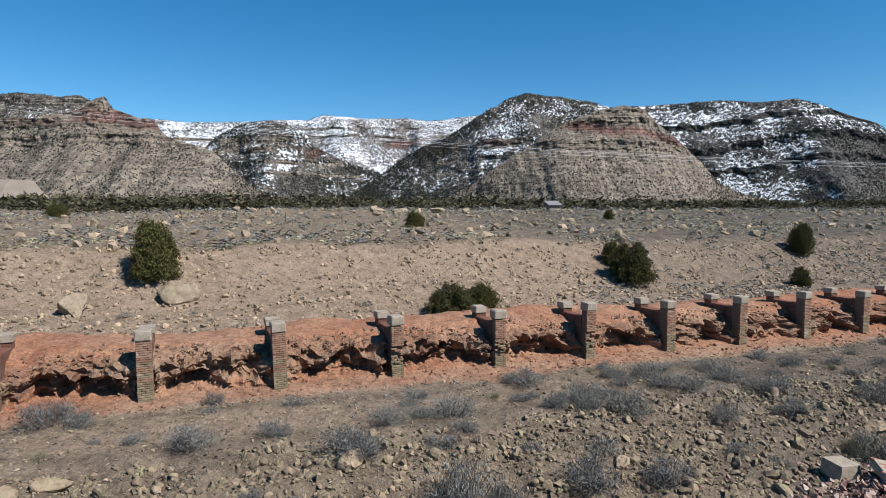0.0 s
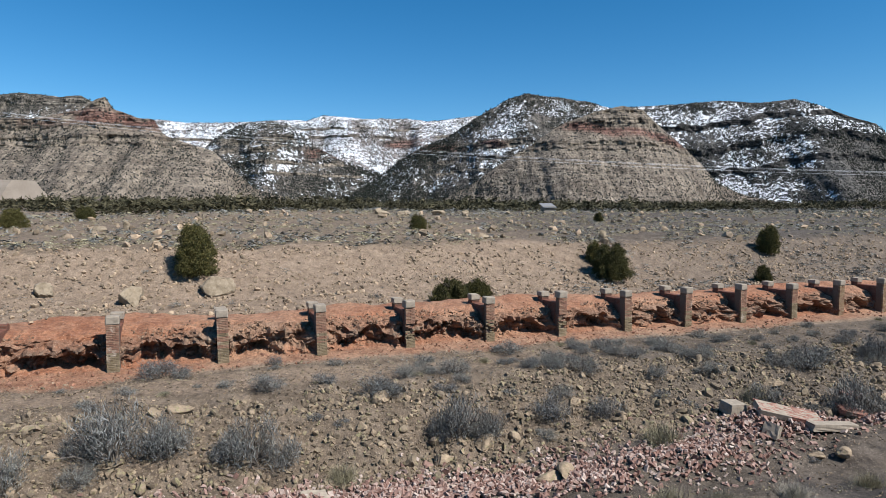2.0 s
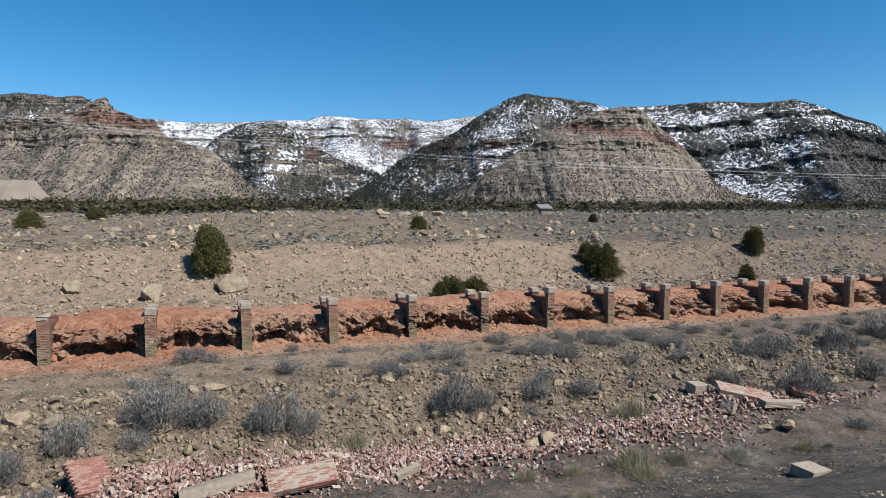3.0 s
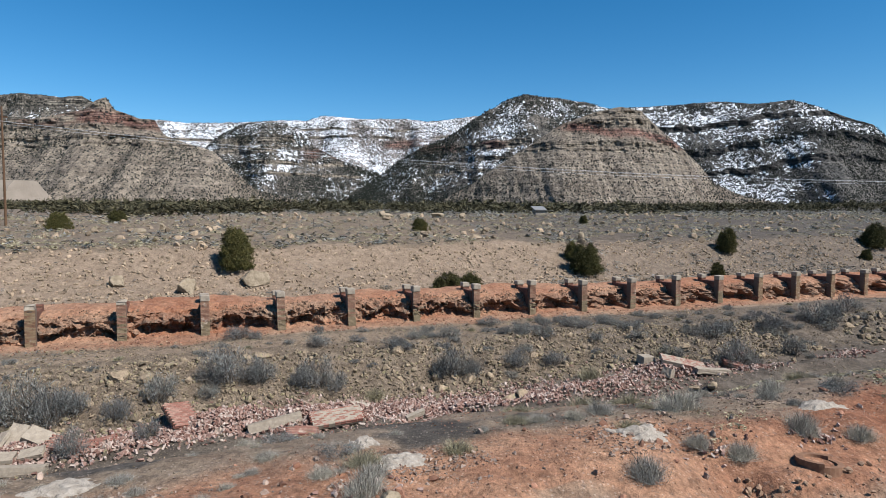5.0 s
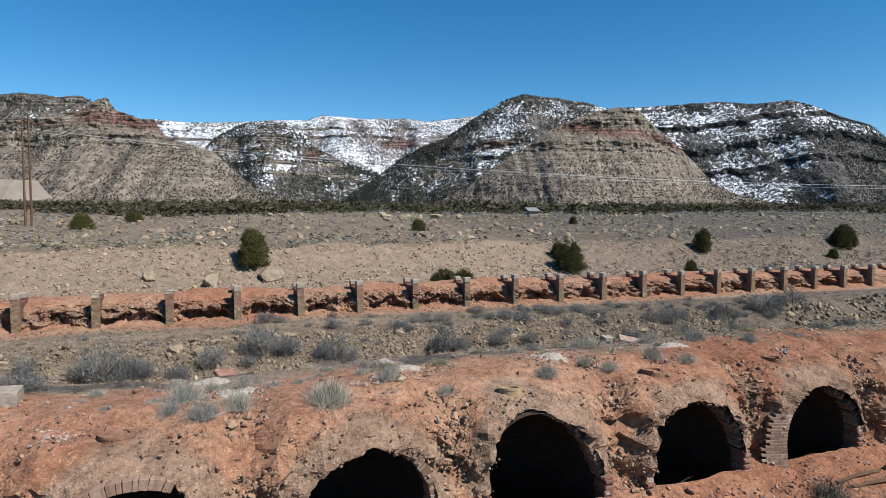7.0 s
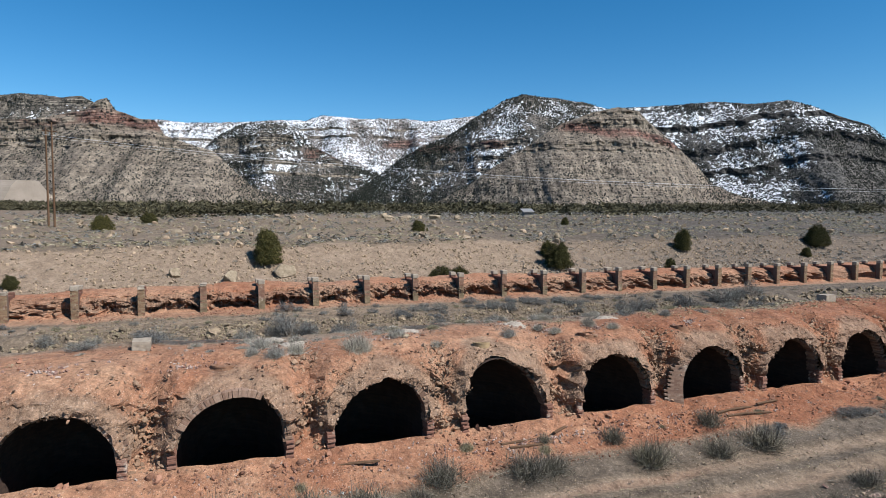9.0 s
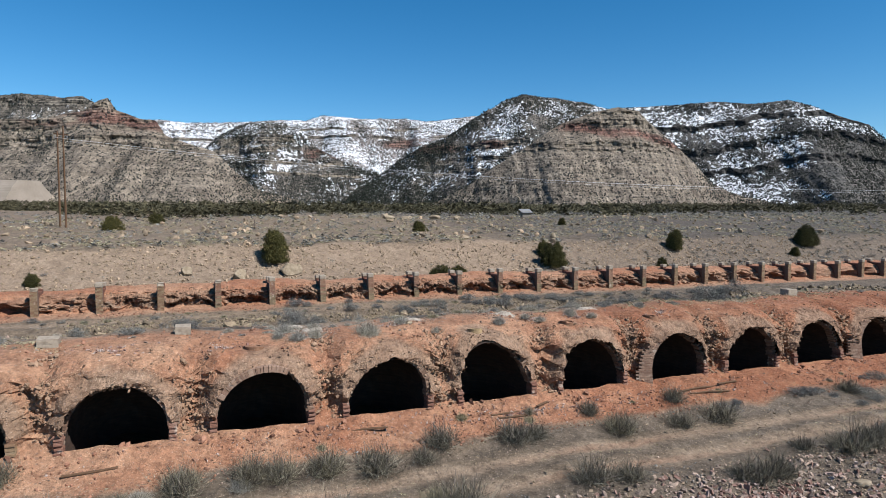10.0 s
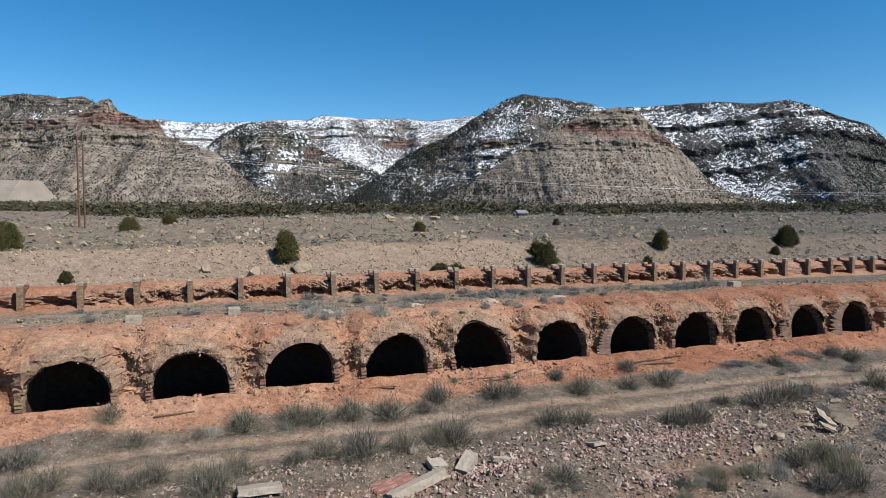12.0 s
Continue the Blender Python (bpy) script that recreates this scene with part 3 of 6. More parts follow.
    oven_face = shown & (vs[:, None] > -9.75) & (vs[:, None] < -8.8) & ~mouth
    gaps = shown & (vs[:, None] > -9.75) & (vs[:, None] < -8.25) & ~mouth & (between > 0.35)
    bay_face = shown & (vs[:, None] > 21.6) & (vs[:, None] < 22.6)
    return tuple(np.stack([X, Y, Z], -1)[m] for m in (oven_face, bay_face, gaps))


OVEN_FACE, BAY_FACE, GAP_FACE = build_ground()


def on_land(x, y, sink=0.0):
    u, v = uv(x, y)
    return float(land(u, v)) - sink


# ---- mountains ----
def build_mountain(name, label, distance, crest, mat, base, seed, talus=1.55, cliffs=(), reds=(), swing=0.0, columns=360, rows=170, cut=1.0, reach=1.0, dip=(0.0, 0.0, 0.0), bare_from=None, bedding=0.55, broken=1.0):
    """A mesa flank: the crest is a line of x, z; it steps down towards the plain by bedded cliffs and talus."""
    cx = np.array([p[0] for p in crest], float)
    cz = np.array([p[1] for p in crest], float)
    x = np.linspace(cx[0], cx[-1], columns)
    z = np.interp(x, cx, cz) + 3.5 * cut * fbm(x / 45, x * 0 + seed, 4, seed)
    w = np.linspace(0, 1, rows)[:, None]
    bottom = base - 25
    ZZ = z[None, :] - w * (z[None, :] - bottom)
    # slope by bed: upright in the cliffs, lying in the talus
    levels = np.linspace(bottom, z.max() + 20, 500)
    lie = np.full(500, talus)
    band = np.zeros(500)
    for centre, thick in cliffs:
        k = np.exp(-((levels - centre) / thick) ** 4)
        lie = lie * (1 - k) + 0.07 * k
        band = np.maximum(band, k)
    lie = lie * (1 - bedding / 2 + bedding * grain(levels / 6.0, levels * 0, seed + 9))
    run = np.concatenate([[0], np.cumsum((lie[1:] + lie[:-1]) / 2 * np.diff(levels))])
    plain = np.concatenate([[0], np.cumsum(np.full(499, talus * 0.85) * np.diff(levels))])
    # the beds dip: rise to one side of a hinge, fall to the other
    hinge, rise, sink = dip
    lean = -rise * np.minimum(x - hinge, 300) + sink * np.maximum(x - hinge - 300, 0)
    warp = (10 * fbm(x / 170, x * 0, 3, seed + 4) + lean)[None, :]
    warp = warp + 7 * fbm(x[None, :] / 50, ZZ / 70, 3, seed + 41)
    out = np.interp(z[None, :] + warp, levels, run) - np.interp(ZZ + warp, levels, run)
    even = np.interp(z, levels, plain)[None, :] - np.interp(ZZ, levels, plain)
    whole = 1 - broken * (1 - smooth(-1.0, 0.7, fbm(x / 150, x * 0 + 3, 2, seed + 43))[None, :])
    out = out * whole + even * (1 - whole)
    drop = z[None, :] - ZZ
    gully = ridged(x[None, :] / 130 + ZZ * 0.0012, ZZ / 700, 4, seed + 2) - 0.62
    spur = fbm(x[None, :] / 330, ZZ / 1600, 3, seed + 6)
    forward = out * reach * (1 + 0.25 * spur) + gully * np.minimum(drop * 0.5, 34) * cut + spur * np.minimum(drop, 120) * 0.22 * cut
    forward = forward + 5 * fbm(x[None, :] / 30, ZZ / 22, 4, seed + 8) * np.minimum(drop / 15, 1)
    furrow = ridged(x[None, :] / 34 + 0.4 * fbm(x[None, :] / 90, ZZ / 120, 2, seed + 31), ZZ / 420, 3, seed + 33) - 0.6
    forward = forward + 16 * furrow * np.minimum(drop / 60, 1)
    shelf = np.interp(ZZ + warp, levels, band)
    forward = forward + shelf * (15 * (ridged(x[None, :] / 26, ZZ / 60, 3, seed + 21) - 0.6) + 4 * fbm(x[None, :] / 9, ZZ / 7, 2, seed + 23)) * np.minimum(drop / 8, 1)
    Yw = distance - forward
    Xw = np.repeat(x[None, :], rows, 0) * (1 - 0.25 * forward / distance)
    turn = 1 + swing * (x.mean() - x)[None, :] / (x[-1] - x[0])
    Xw, Yw = Xw * turn, Yw * turn
    level_z = ZZ
    ZZ = 6 + (ZZ - 6) * turn
    cliff = np.interp(level_z + warp, levels, band) * smooth(-0.45 - 0.7 * (1 - broken), 0.35 - 0.7 * (1 - broken), fbm(x[None, :] / 90, ZZ / 60, 3, seed + 14))
    red = np.zeros_like(ZZ)
    for centre, thick, x0, x1, slope in reds:
        ends = smooth(x0 - 30, x0 + 30, x) * (1 - smooth(x1 - 30, x1 + 30, x))
        bed = centre - slope * (x - x0) + 7 * fbm(x / 60, x * 0, 3, seed + 18)
        red = np.maximum(red, ends[None, :] * np.exp(-((level_z - bed[None, :]) / thick) ** 4))
    red = red * smooth(-0.9, 0.0, fbm(x[None, :] / 70, ZZ / 30, 3, seed + 12))
    bare = red * 0
    if bare_from is not None:
        bare = smooth(bare_from - 200, bare_from + 200, x[None, :] + 0.5 * (200 - level_z) + 150 * fbm(x[None, :] / 60, ZZ / 60, 4, seed + 16)) * (1 - smooth(250, 330, level_z + 0.25 * (x[None, :] - bare_from)))
    colour = np.stack([np.clip(red, 0, 1), cliff, bare, red * 0 + 1], -1)
    # far side
    back = 6
    wb = np.linspace(1, 0, back + 1)[:-1, None]
    Zb = z[None, :] - wb * (z[None, :] - bottom)
    Yb = (distance + (z[None, :] - Zb) * 1.6) * turn
    Xb = np.repeat(x[None, :], back, 0) * turn
    Zb = 6 + (Zb - 6) * turn
    X3, Y3, Z3 = np.vstack([Xb, Xw]), np.vstack([Yb, Yw]), np.vstack([Zb, ZZ])
    colour = np.concatenate([np.repeat(np.array([[[0.0, 0.0, 0.0, 1.0]]]), back, 0).repeat(columns, 1), colour], 0)
    n = rows + back
    idx = np.arange(n * columns).reshape(n, columns)
    quads = np.stack([idx[:-1, :-1], idx[1:, :-1], idx[1:, 1:], idx[:-1, 1:]], -1).reshape(-1, 4)
    me = mesh_data(name, np.stack([X3, Y3, Z3], -1).reshape(-1, 3), quads, [mat], True, colour.reshape(-1, 4))
    ob = tagged(new(name, me), label, "mountain", kind="structure")
    return ob, np.stack([Xw, Yw, ZZ], -1), cliff


M_BARE = mountain_material("grey tan talus and ledges", (0.122, 0.099, 0.078), (0.215, 0.177, 0.139), 0.0, 0.18, (0.074, 0.059, 0.047), (0.30, 0.247, 0.187))
M_LEFT = mountain_material("brown wooded ledges", (0.07, 0.061, 0.052), (0.147, 0.127, 0.106), 0.26, 0.65, (0.047, 0.04, 0.034), (0.232, 0.202, 0.164))
M_SNOWY = mountain_material("high snowfields", (0.147, 0.129, 0.12), (0.258, 0.23, 0.221), 0.63, 0.72)
M_MIXED = mountain_material("wooded slope with old snow", (0.057, 0.052, 0.047), (0.157, 0.137, 0.118), 0.50, 0.74)
# dark, cool base colours: the shadow on this flank is put into them
M_SNOW_MESA = mountain_material("snow streaked mesa side", (0.034, 0.034, 0.036), (0.10, 0.092, 0.084), 0.57, 0.69, (0.016, 0.016, 0.018), (0.085, 0.077, 0.07))

EXTRA = {"backdrop_snow_mesa": dict(swing=0.3, cut=0.45, dip=(1100, 0.11, 0.16), bare_from=1330, broken=0.35), "backdrop_ledge_hill": dict(cut=0.5, bedding=1.0, broken=0.4), "backdrop_red_hill": dict(cut=0.5, bedding=0.9, broken=0.3),
         "backdrop_far_ridge": dict(columns=260, rows=120), "backdrop_left_mesa": dict(columns=260, rows=120), "backdrop_wooded_spur": dict(columns=280, rows=130)}
WOODS = []


def add_mountain(name, label, distance, crest, mat, base, seed, talus, cliffs, density, reds):
    ob, pts, cliff = build_mountain(name, label, distance, crest, mat, base, seed, talus, cliffs, reds, **EXTRA.get(name, {}))
    WOODS.append((pts, cliff, density))


add_mountain("backdrop_far_ridge", "long snow covered mountain ridge", 3700,
             [(-1966, 514), (-1697, 551), (-1528, 535), (-1293, 535), (-1023, 545), (-805, 545), (-694, 575), (-485, 555), (-215, 558), (-81, 541), (155, 568), (391, 599), (660, 565)],
             M_SNOWY, 60, 3, 1.5, ((480, 8), (425, 10)), 6.5, ((392, 26, -330, -60, 0.0),))
add_mountain("backdrop_left_mesa", "brown wooded mesa with a flat top", 2300,
             [(-2600, 350), (-2185, 374), (-1892, 416), (-1641, 433), (-1557, 441), (-1411, 429), (-1327, 435), (-1275, 406), (-1159, 312)],
             M_LEFT, 60, 13, 1.5, ((405, 22), (320, 14)), 3.6, ())
add_mountain("backdrop_wooded_spur", "wooded mountain spur with patchy snow", 2600,
             [(-1074, 209), (-956, 304), (-849, 366), (-743, 385), (-660, 377), (-577, 344), (-530, 276), (-435, 228), (-317, 186), (-199, 134), (-57, 68)],
             M_MIXED, 40, 23, 1.25, ((300, 24), (255, 16), (200, 12), (150, 8)), 5.5, ((250, 22, -560, -340, 0.05),))
add_mountain("backdrop_wooded_dome", "dark wooded mountain dome with snow patches", 2500,
             [(-419, 61), (-305, 111), (-191, 197), (-100, 256), (14, 302), (127, 379), (196, 418), (264, 461), (337, 475), (491, 459), (571, 447), (673, 418), (833, 315), (1060, 111)],
             M_MIXED, 30, 33, 1.2, ((255, 16), (205, 9), (160, 7)), 12.0, ((258, 17, -140, 230, 0.0),))
add_mountain("backdrop_snow_mesa", "mesa with snow streaks between dark cliffs", 2250,
             [(442, 336), (647, 383), (852, 393), (985, 405), (1138, 397), (1261, 413), (1357, 387), (1443, 356), (1560, 325), (1580, 303), (1586, 266), (1671, 250), (1773, 225), (2080, 192), (2700, 170)],
             M_SNOW_MESA, 30, 43, 1.35, ((330, 11), (240, 12), (158, 11)), 12.0, ())
add_mountain("backdrop_ledge_hill", "tan hill with red ledges and scattered junipers", 1750,
             [(-2300, 190), (-1917, 207), (-1646, 246), (-1376, 270), (-1153, 267), (-1010, 293), (-970, 321), (-943, 328), (-920, 294), (-850, 270), (-809, 266), (-783, 223), (-691, 191), (-643, 175), (-592, 127), (-532, 73), (-404, 38)],
             M_BARE, 20, 53, 1.5, ((305, 7), (284, 7), (262, 10), (240, 5), (207, 8), (186, 4)), 3.0, ((270, 27, -1190, -775, 0.02),))
add_mountain("backdrop_red_hill", "bare red and tan hill with banded ledges", 1800,
             [(-23, 29), (75, 81), (157, 137), (239, 189), (296, 229), (354, 266), (436, 293), (518, 311), (575, 301), (616, 262), (673, 212), (739, 153), (796, 90), (894, 49), (1042, 22)],
             M_BARE, 20, 63, 1.4, ((292, 5), (262, 12), (196, 7), (178, 3)), 0.95, ((262, 15, 345, 730, 0.17),))


def leaf_blob(n, rng, s=0.24):
    """A small bush crown of loose sprays, one unit across and high."""
    d = rng.normal(size=(n, 3))
    d /= np.linalg.norm(d, axis=1)[:, None]
    d[:, 2] = np.abs(d[:, 2])
    p = d * (rng.uniform(0.45, 1.0, (n, 1)) ** 0.5) * np.array([0.5, 0.5, 1.0])
    a, b = rng.normal(size=(n, 3)), rng.normal(size=(n, 3))
    v = np.stack([p + a * s * 0.6, p + b * s * 0.6, p - (a + b) * s * 0.5 + d * s], 1)
    return v.reshape(-1, 3)


def far_woods():
    """Junipers on the slopes, as small three-sided crowns."""
    rng = np.random.default_rng(5)
    spots, sizes = [], []
    for pts, cliff, density in WOODS:
        small = 0.88 if pts[:, :, 2].max() > 340 else 1.0
        flat = pts.reshape(-1, 3)
        keep = rng.integers(0, len(flat), int(7000 * density))
        pick = flat[keep] + rng.normal(size=(len(keep), 3)) * np.array([5, 3, 0])
        thick = fbm(pick[:, 0] / 90, pick[:, 2] / 60, 3, 121) + 0.85 * (1 - smooth(30, 120, pick[:, 2]))
        ok = (thick + rng.uniform(-0.5, 0.5, len(pick)) > -0.22 + 0.9 * cliff.ravel()[keep]) & (pick[:, 2] > 14)
        pick = pick[ok]
        spots.append(pick)
        sizes.append(small * rng.uniform(2.8, 6.2, len(pick)) * (pick[:, 1] / 1800) ** 0.6)
    spots, sizes = np.concatenate(spots), np.concatenate(sizes)
    n = len(spots)
    ang = rng.uniform(0, 6.28, n)[:, None] + np.arange(3)[None, :] * (2 * math.pi / 3)
    ring = np.stack([np.cos(ang) * 0.5, np.sin(ang) * 0.55, np.full_like(ang, -0.3)], -1) * rng.uniform(0.7, 1.25, (n, 3, 1))
    tip = np.concatenate([rng.normal(size=(n, 1, 2)) * 0.12, np.full((n, 1, 1), 0.6)], -1)
    v = np.concatenate([ring, tip], 1) * sizes[:, None, None] + spots[:, None, :]
    tri = np.array([[0, 1, 3], [1, 2, 3], [2, 0, 3]])
    f = (tri[None] + (np.arange(n) * 4)[:, None, None]).reshape(-1, 3)
    me = mesh_data("mountain_trees", v.reshape(-1, 3), f, [M_CONIFER])
    tagged(new("mountain_trees", me), "dark junipers scattered over the mountain slopes", "trees", kind="stuff")


far_woods()


# ---- brick pillars of the buried row ----
def brick_mesh(name, sx, sy, sz, mat, chip=0.006, turn=0.0):
    bm = bmesh.new()
    box(bm, 0, 0, 0, sx, sy, sz, chip)
    bmesh.ops.rotate(bm, cent=(0, 0, 0), matrix=Matrix.Rotation(radians(turn), 3, 'Z'), verts=bm.verts)
    return from_bmesh(name, bm, mat)


M_OLIVE_BRICK = brick_material("lichened yellow brick", (0.148, 0.111, 0.067), (0.195, 0.151, 0.094), (0.242, 0.188, 0.121))
M_ROW_BRICK = brick_material("red pillar brick", (0.188, 0.097, 0.067), (0.228, 0.128, 0.087), (0.262, 0.168, 0.114))
BRICK_LONG = brick_mesh("brick_long", 0.222, 0.112, 0.058, M_ROW_BRICK)
BRICK_HALF = brick_mesh("brick_half", 0.107, 0.112, 0.058, M_ROW_BRICK)
BRICK_LONG_OLD = brick_mesh("brick_long_olive", 0.222, 0.112, 0.058, M_OLIVE_BRICK)
BRICK_HALF_OLD = brick_mesh("brick_half_olive", 0.107, 0.112, 0.058, M_OLIVE_BRICK)
BRICK_RADIAL = brick_mesh("brick_radial", 0.073, 0.36, 0.20, M_BRICK, 0.006)
M_FACING = brick_material("pale oven facing brick", (0.185, 0.112, 0.08), (0.235, 0.15, 0.108), (0.28, 0.195, 0.145))
BRICK_FACING = brick_mesh("brick_facing", 0.222, 0.16, 0.066, M_FACING, 0.005, -22.8)
BRICK_FACING_HALF = brick_mesh("brick_facing_half", 0.109, 0.16, 0.066, M_FACING, 0.005, -22.8)
M_MORTAR = plain_material("sandy mortar", (0.11, 0.075, 0.055), (0.17, 0.12, 0.088), 12.0)
BRICK_PALE = brick_mesh("brick_pale", 0.082, 0.34, 0.20, M_FACING, 0.006)
M_JAMB = brick_material("red brown pier brick", (0.15, 0.072, 0.05), (0.195, 0.098, 0.07), (0.225, 0.128, 0.094))
BRICK_JAMB = brick_mesh("brick_jamb", 0.23, 0.42, 0.066, M_JAMB, 0.006)


def rough_block(bm, cx, cy, cz, sx, sy, sz, rng, wear=0.03):
    """A worn cast block: bevelled, its corners knocked about."""
    before = set(bm.verts)
    box(bm, cx, cy, cz, sx, sy, sz, min(sx, sy, sz) * 0.1)
    for v in set(bm.verts) - before:
        v.co += Vector(rng.normal(size=3)) * wear * 0.5


def pillar_bricks(rng, worn):
    """Places of the front bricks: mesh, x, y, z, turn."""
    out = []
    for course in range(33):
        z = -0.25 + course * 0.07 + 0.03
        gone = worn and 0.5 < z < 1.25
        cells = ((BRICK_LONG, -0.116), (BRICK_LONG, 0.116)) if course % 2 else ((BRICK_HALF, -0.174), (BRICK_LONG, 0.0), (BRICK_HALF, 0.174))
        if z < 0.95 + 0.25 * rng.normal():
            cells = [(BRICK_LONG_OLD if me is BRICK_LONG else BRICK_HALF_OLD, x) for me, x in cells]
        for me, x in cells:
            if gone and rng.random() < 0.3 or rng.random() < 0.012:
                continue
            out.append((me, x + rng.normal() * 0.003, 0.045 + rng.normal() * 0.005 + (0.13 * rng.random() if gone else 0), z, rng.normal() * 0.02))
    return out


def build_pillar(k):
    rng = np.random.default_rng(300 + k)
    worn = k in (3, 4, 5)
    u = PILLAR_U0 + PILLAR_STEP * k
    x, y = xy(u, PILLAR_V - 0.25)
    height = 2.0 + 0.04 * rng.normal()
    broken = k < 0 and k != -3
    root = new("brick_pillar")
    root.matrix_world = pose(x, y, -float(fall(u)), rng.normal() * 0.6, rng.normal() * 0.6, 21.4)
    label = "brick buttress pillar with worn concrete caps beside dirt bays"
    if worn:
        label = "eroded brick buttress pillar with missing face bricks"
    elif broken:
        label = "brick buttress pillar with a rounded crumbling cap"
    tagged(root, label, "pillar", "pillars of the buried oven row")
    bm = bmesh.new()
    inset = 0.13 if worn else 0.0
    box(bm, 0, 0.25 + inset / 2, (height - 0.35) / 2, 0.445 - inset, 0.44 - inset, height + 0.35 - 0.01, 0.01)
    part("core", bm, M_MORTAR, root)
    bm = bmesh.new()
    box(bm, 0, 1.1, 0.72, 0.40, 1.26, 2.15, 0.02)
    box(bm, -0.02, 1.95, 0.80, 0.44, 0.44, 2.28, 0.02)
    part("buttress_wall", bm, M_BUTTRESS, root, "shaded red brick buttress wall")
    bm = bmesh.new()
    if broken:
        rough_block(bm, 0, 0.22, height + 0.09, 0.42, 0.44, 0.20, rng, 0.06)
    else:
        rough_block(bm, 0, 0.22, height + 0.16, 0.49, 0.52, 0.34, rng, 0.014)
    part("cap", bm, M_CONCRETE, root, "weathered concrete cap block")
    if not broken:
        bm = bmesh.new()
        rough_block(bm, -0.02, 1.95, 2.07, 0.50, 0.52, 0.27, rng, 0.02)
        part("cap", bm, M_CONCRETE, root, "weathered concrete cap block")
    bricks = pillar_bricks(rng, worn)
    bricks = [b for b in bricks if b[3] < height - 0.02]
    if -1 <= k <= 9:
        for me, bx, by, bz, turn in bricks:
            part_of("brick", me, root, pose(bx, by, bz, 0, 0, math.degrees(turn)))
    else:
        bm = bmesh.new()
        for me, bx, by, bz, turn in bricks:
            box(bm, bx, by, bz, 0.222 if me in (BRICK_LONG, BRICK_LONG_OLD) else 0.107, 0.112, 0.058)
        tagged(part("brickwork", bm, M_BRICK_JOINED, root), kind="stuff")


for k in range(-6, 24):
    build_pillar(k)


# ---- beehive ovens ----
MOUTH_V = -9.66


def vault_mesh(k):
    """Inside of an oven: the arch runs back and closes in a half dome."""
    depth = np.array([0.10, 0.4, 0.8, 1.4, 1.9, 2.4, 2.8, 3.1, 3.25, 3.3])
    shrink = np.sqrt(np.clip(1 - (np.clip(depth - 0.9, 0, None) / 2.40) ** 2, 0, 1))
    ang = np.linspace(0, math.pi, 25)
    ax, az = arch_line(k, ang)
    px = np.concatenate([[-ARCH_HALF], ax, [ARCH_HALF]]) * 1.03
    pz = np.concatenate([[-0.9], az - 0.3, [-0.9]]) + 0.03
    rings = []
    for d, s in zip(depth, shrink):
        rings.append(np.stack([px * s, np.full_like(px, d), 0.3 + pz * (0.15 + 0.85 * s)], -1))
    v = np.array(rings)
    v[:, (0, -1), 2] = -0.7
    n, m = v.shape[:2]
    idx = np.arange(n * m).reshape(n, m)
    q = np.stack([idx[:-1, :-1], idx[:-1, 1:], idx[1:, 1:], idx[1:, :-1]], -1).reshape(-1, 4)
    return mesh_data("vault", v.reshape(-1, 3), q, [M_VAULT], False)


def oven_floor_mesh():
    us, ds = np.linspace(-1.75, 1.75, 24), np.linspace(0.02, 3.3, 24)
    A, D = np.meshgrid(us, ds)
    Z = -0.15 + 0.12 * fbm(A / 0.9, D / 0.9, 3, 131) + 0.68 * np.exp(-((D - 0.02) / 0.42) ** 2)
    idx = np.arange(A.size).reshape(A.shape)
    q = np.stack([idx[:-1, :-1], idx[:-1, 1:], idx[1:, 1:], idx[1:, :-1]], -1).reshape(-1, 4)
    colour = np.tile(np.array([0.55, 0, 1.0, 1.0]), (A.size, 1))
    return mesh_data("oven_floor", np.stack([A, D, Z], -1).reshape(-1, 3), q, [M_DARK_DIRT], True, colour)


# near black dirt: on the oven floors the inside shade is put into the colour
M_DARK_DIRT = plain_material("dark dirt", (0.035, 0.02, 0.014), (0.10, 0.055, 0.035), 8.0)
OVEN_FLOOR = oven_floor_mesh()


BARE_RINGS = {1: ((0.2, 0.5, 1), (0.8, 1.0, 1)), 0: ((0.72, 1.0, 2),), 2: ((0.8, 1.0, 1),), 5: ((0.0, 0.36, 2),), 3: ((0.78, 1.0, 1),), 7: ((0.0, 0.3, 1),)}


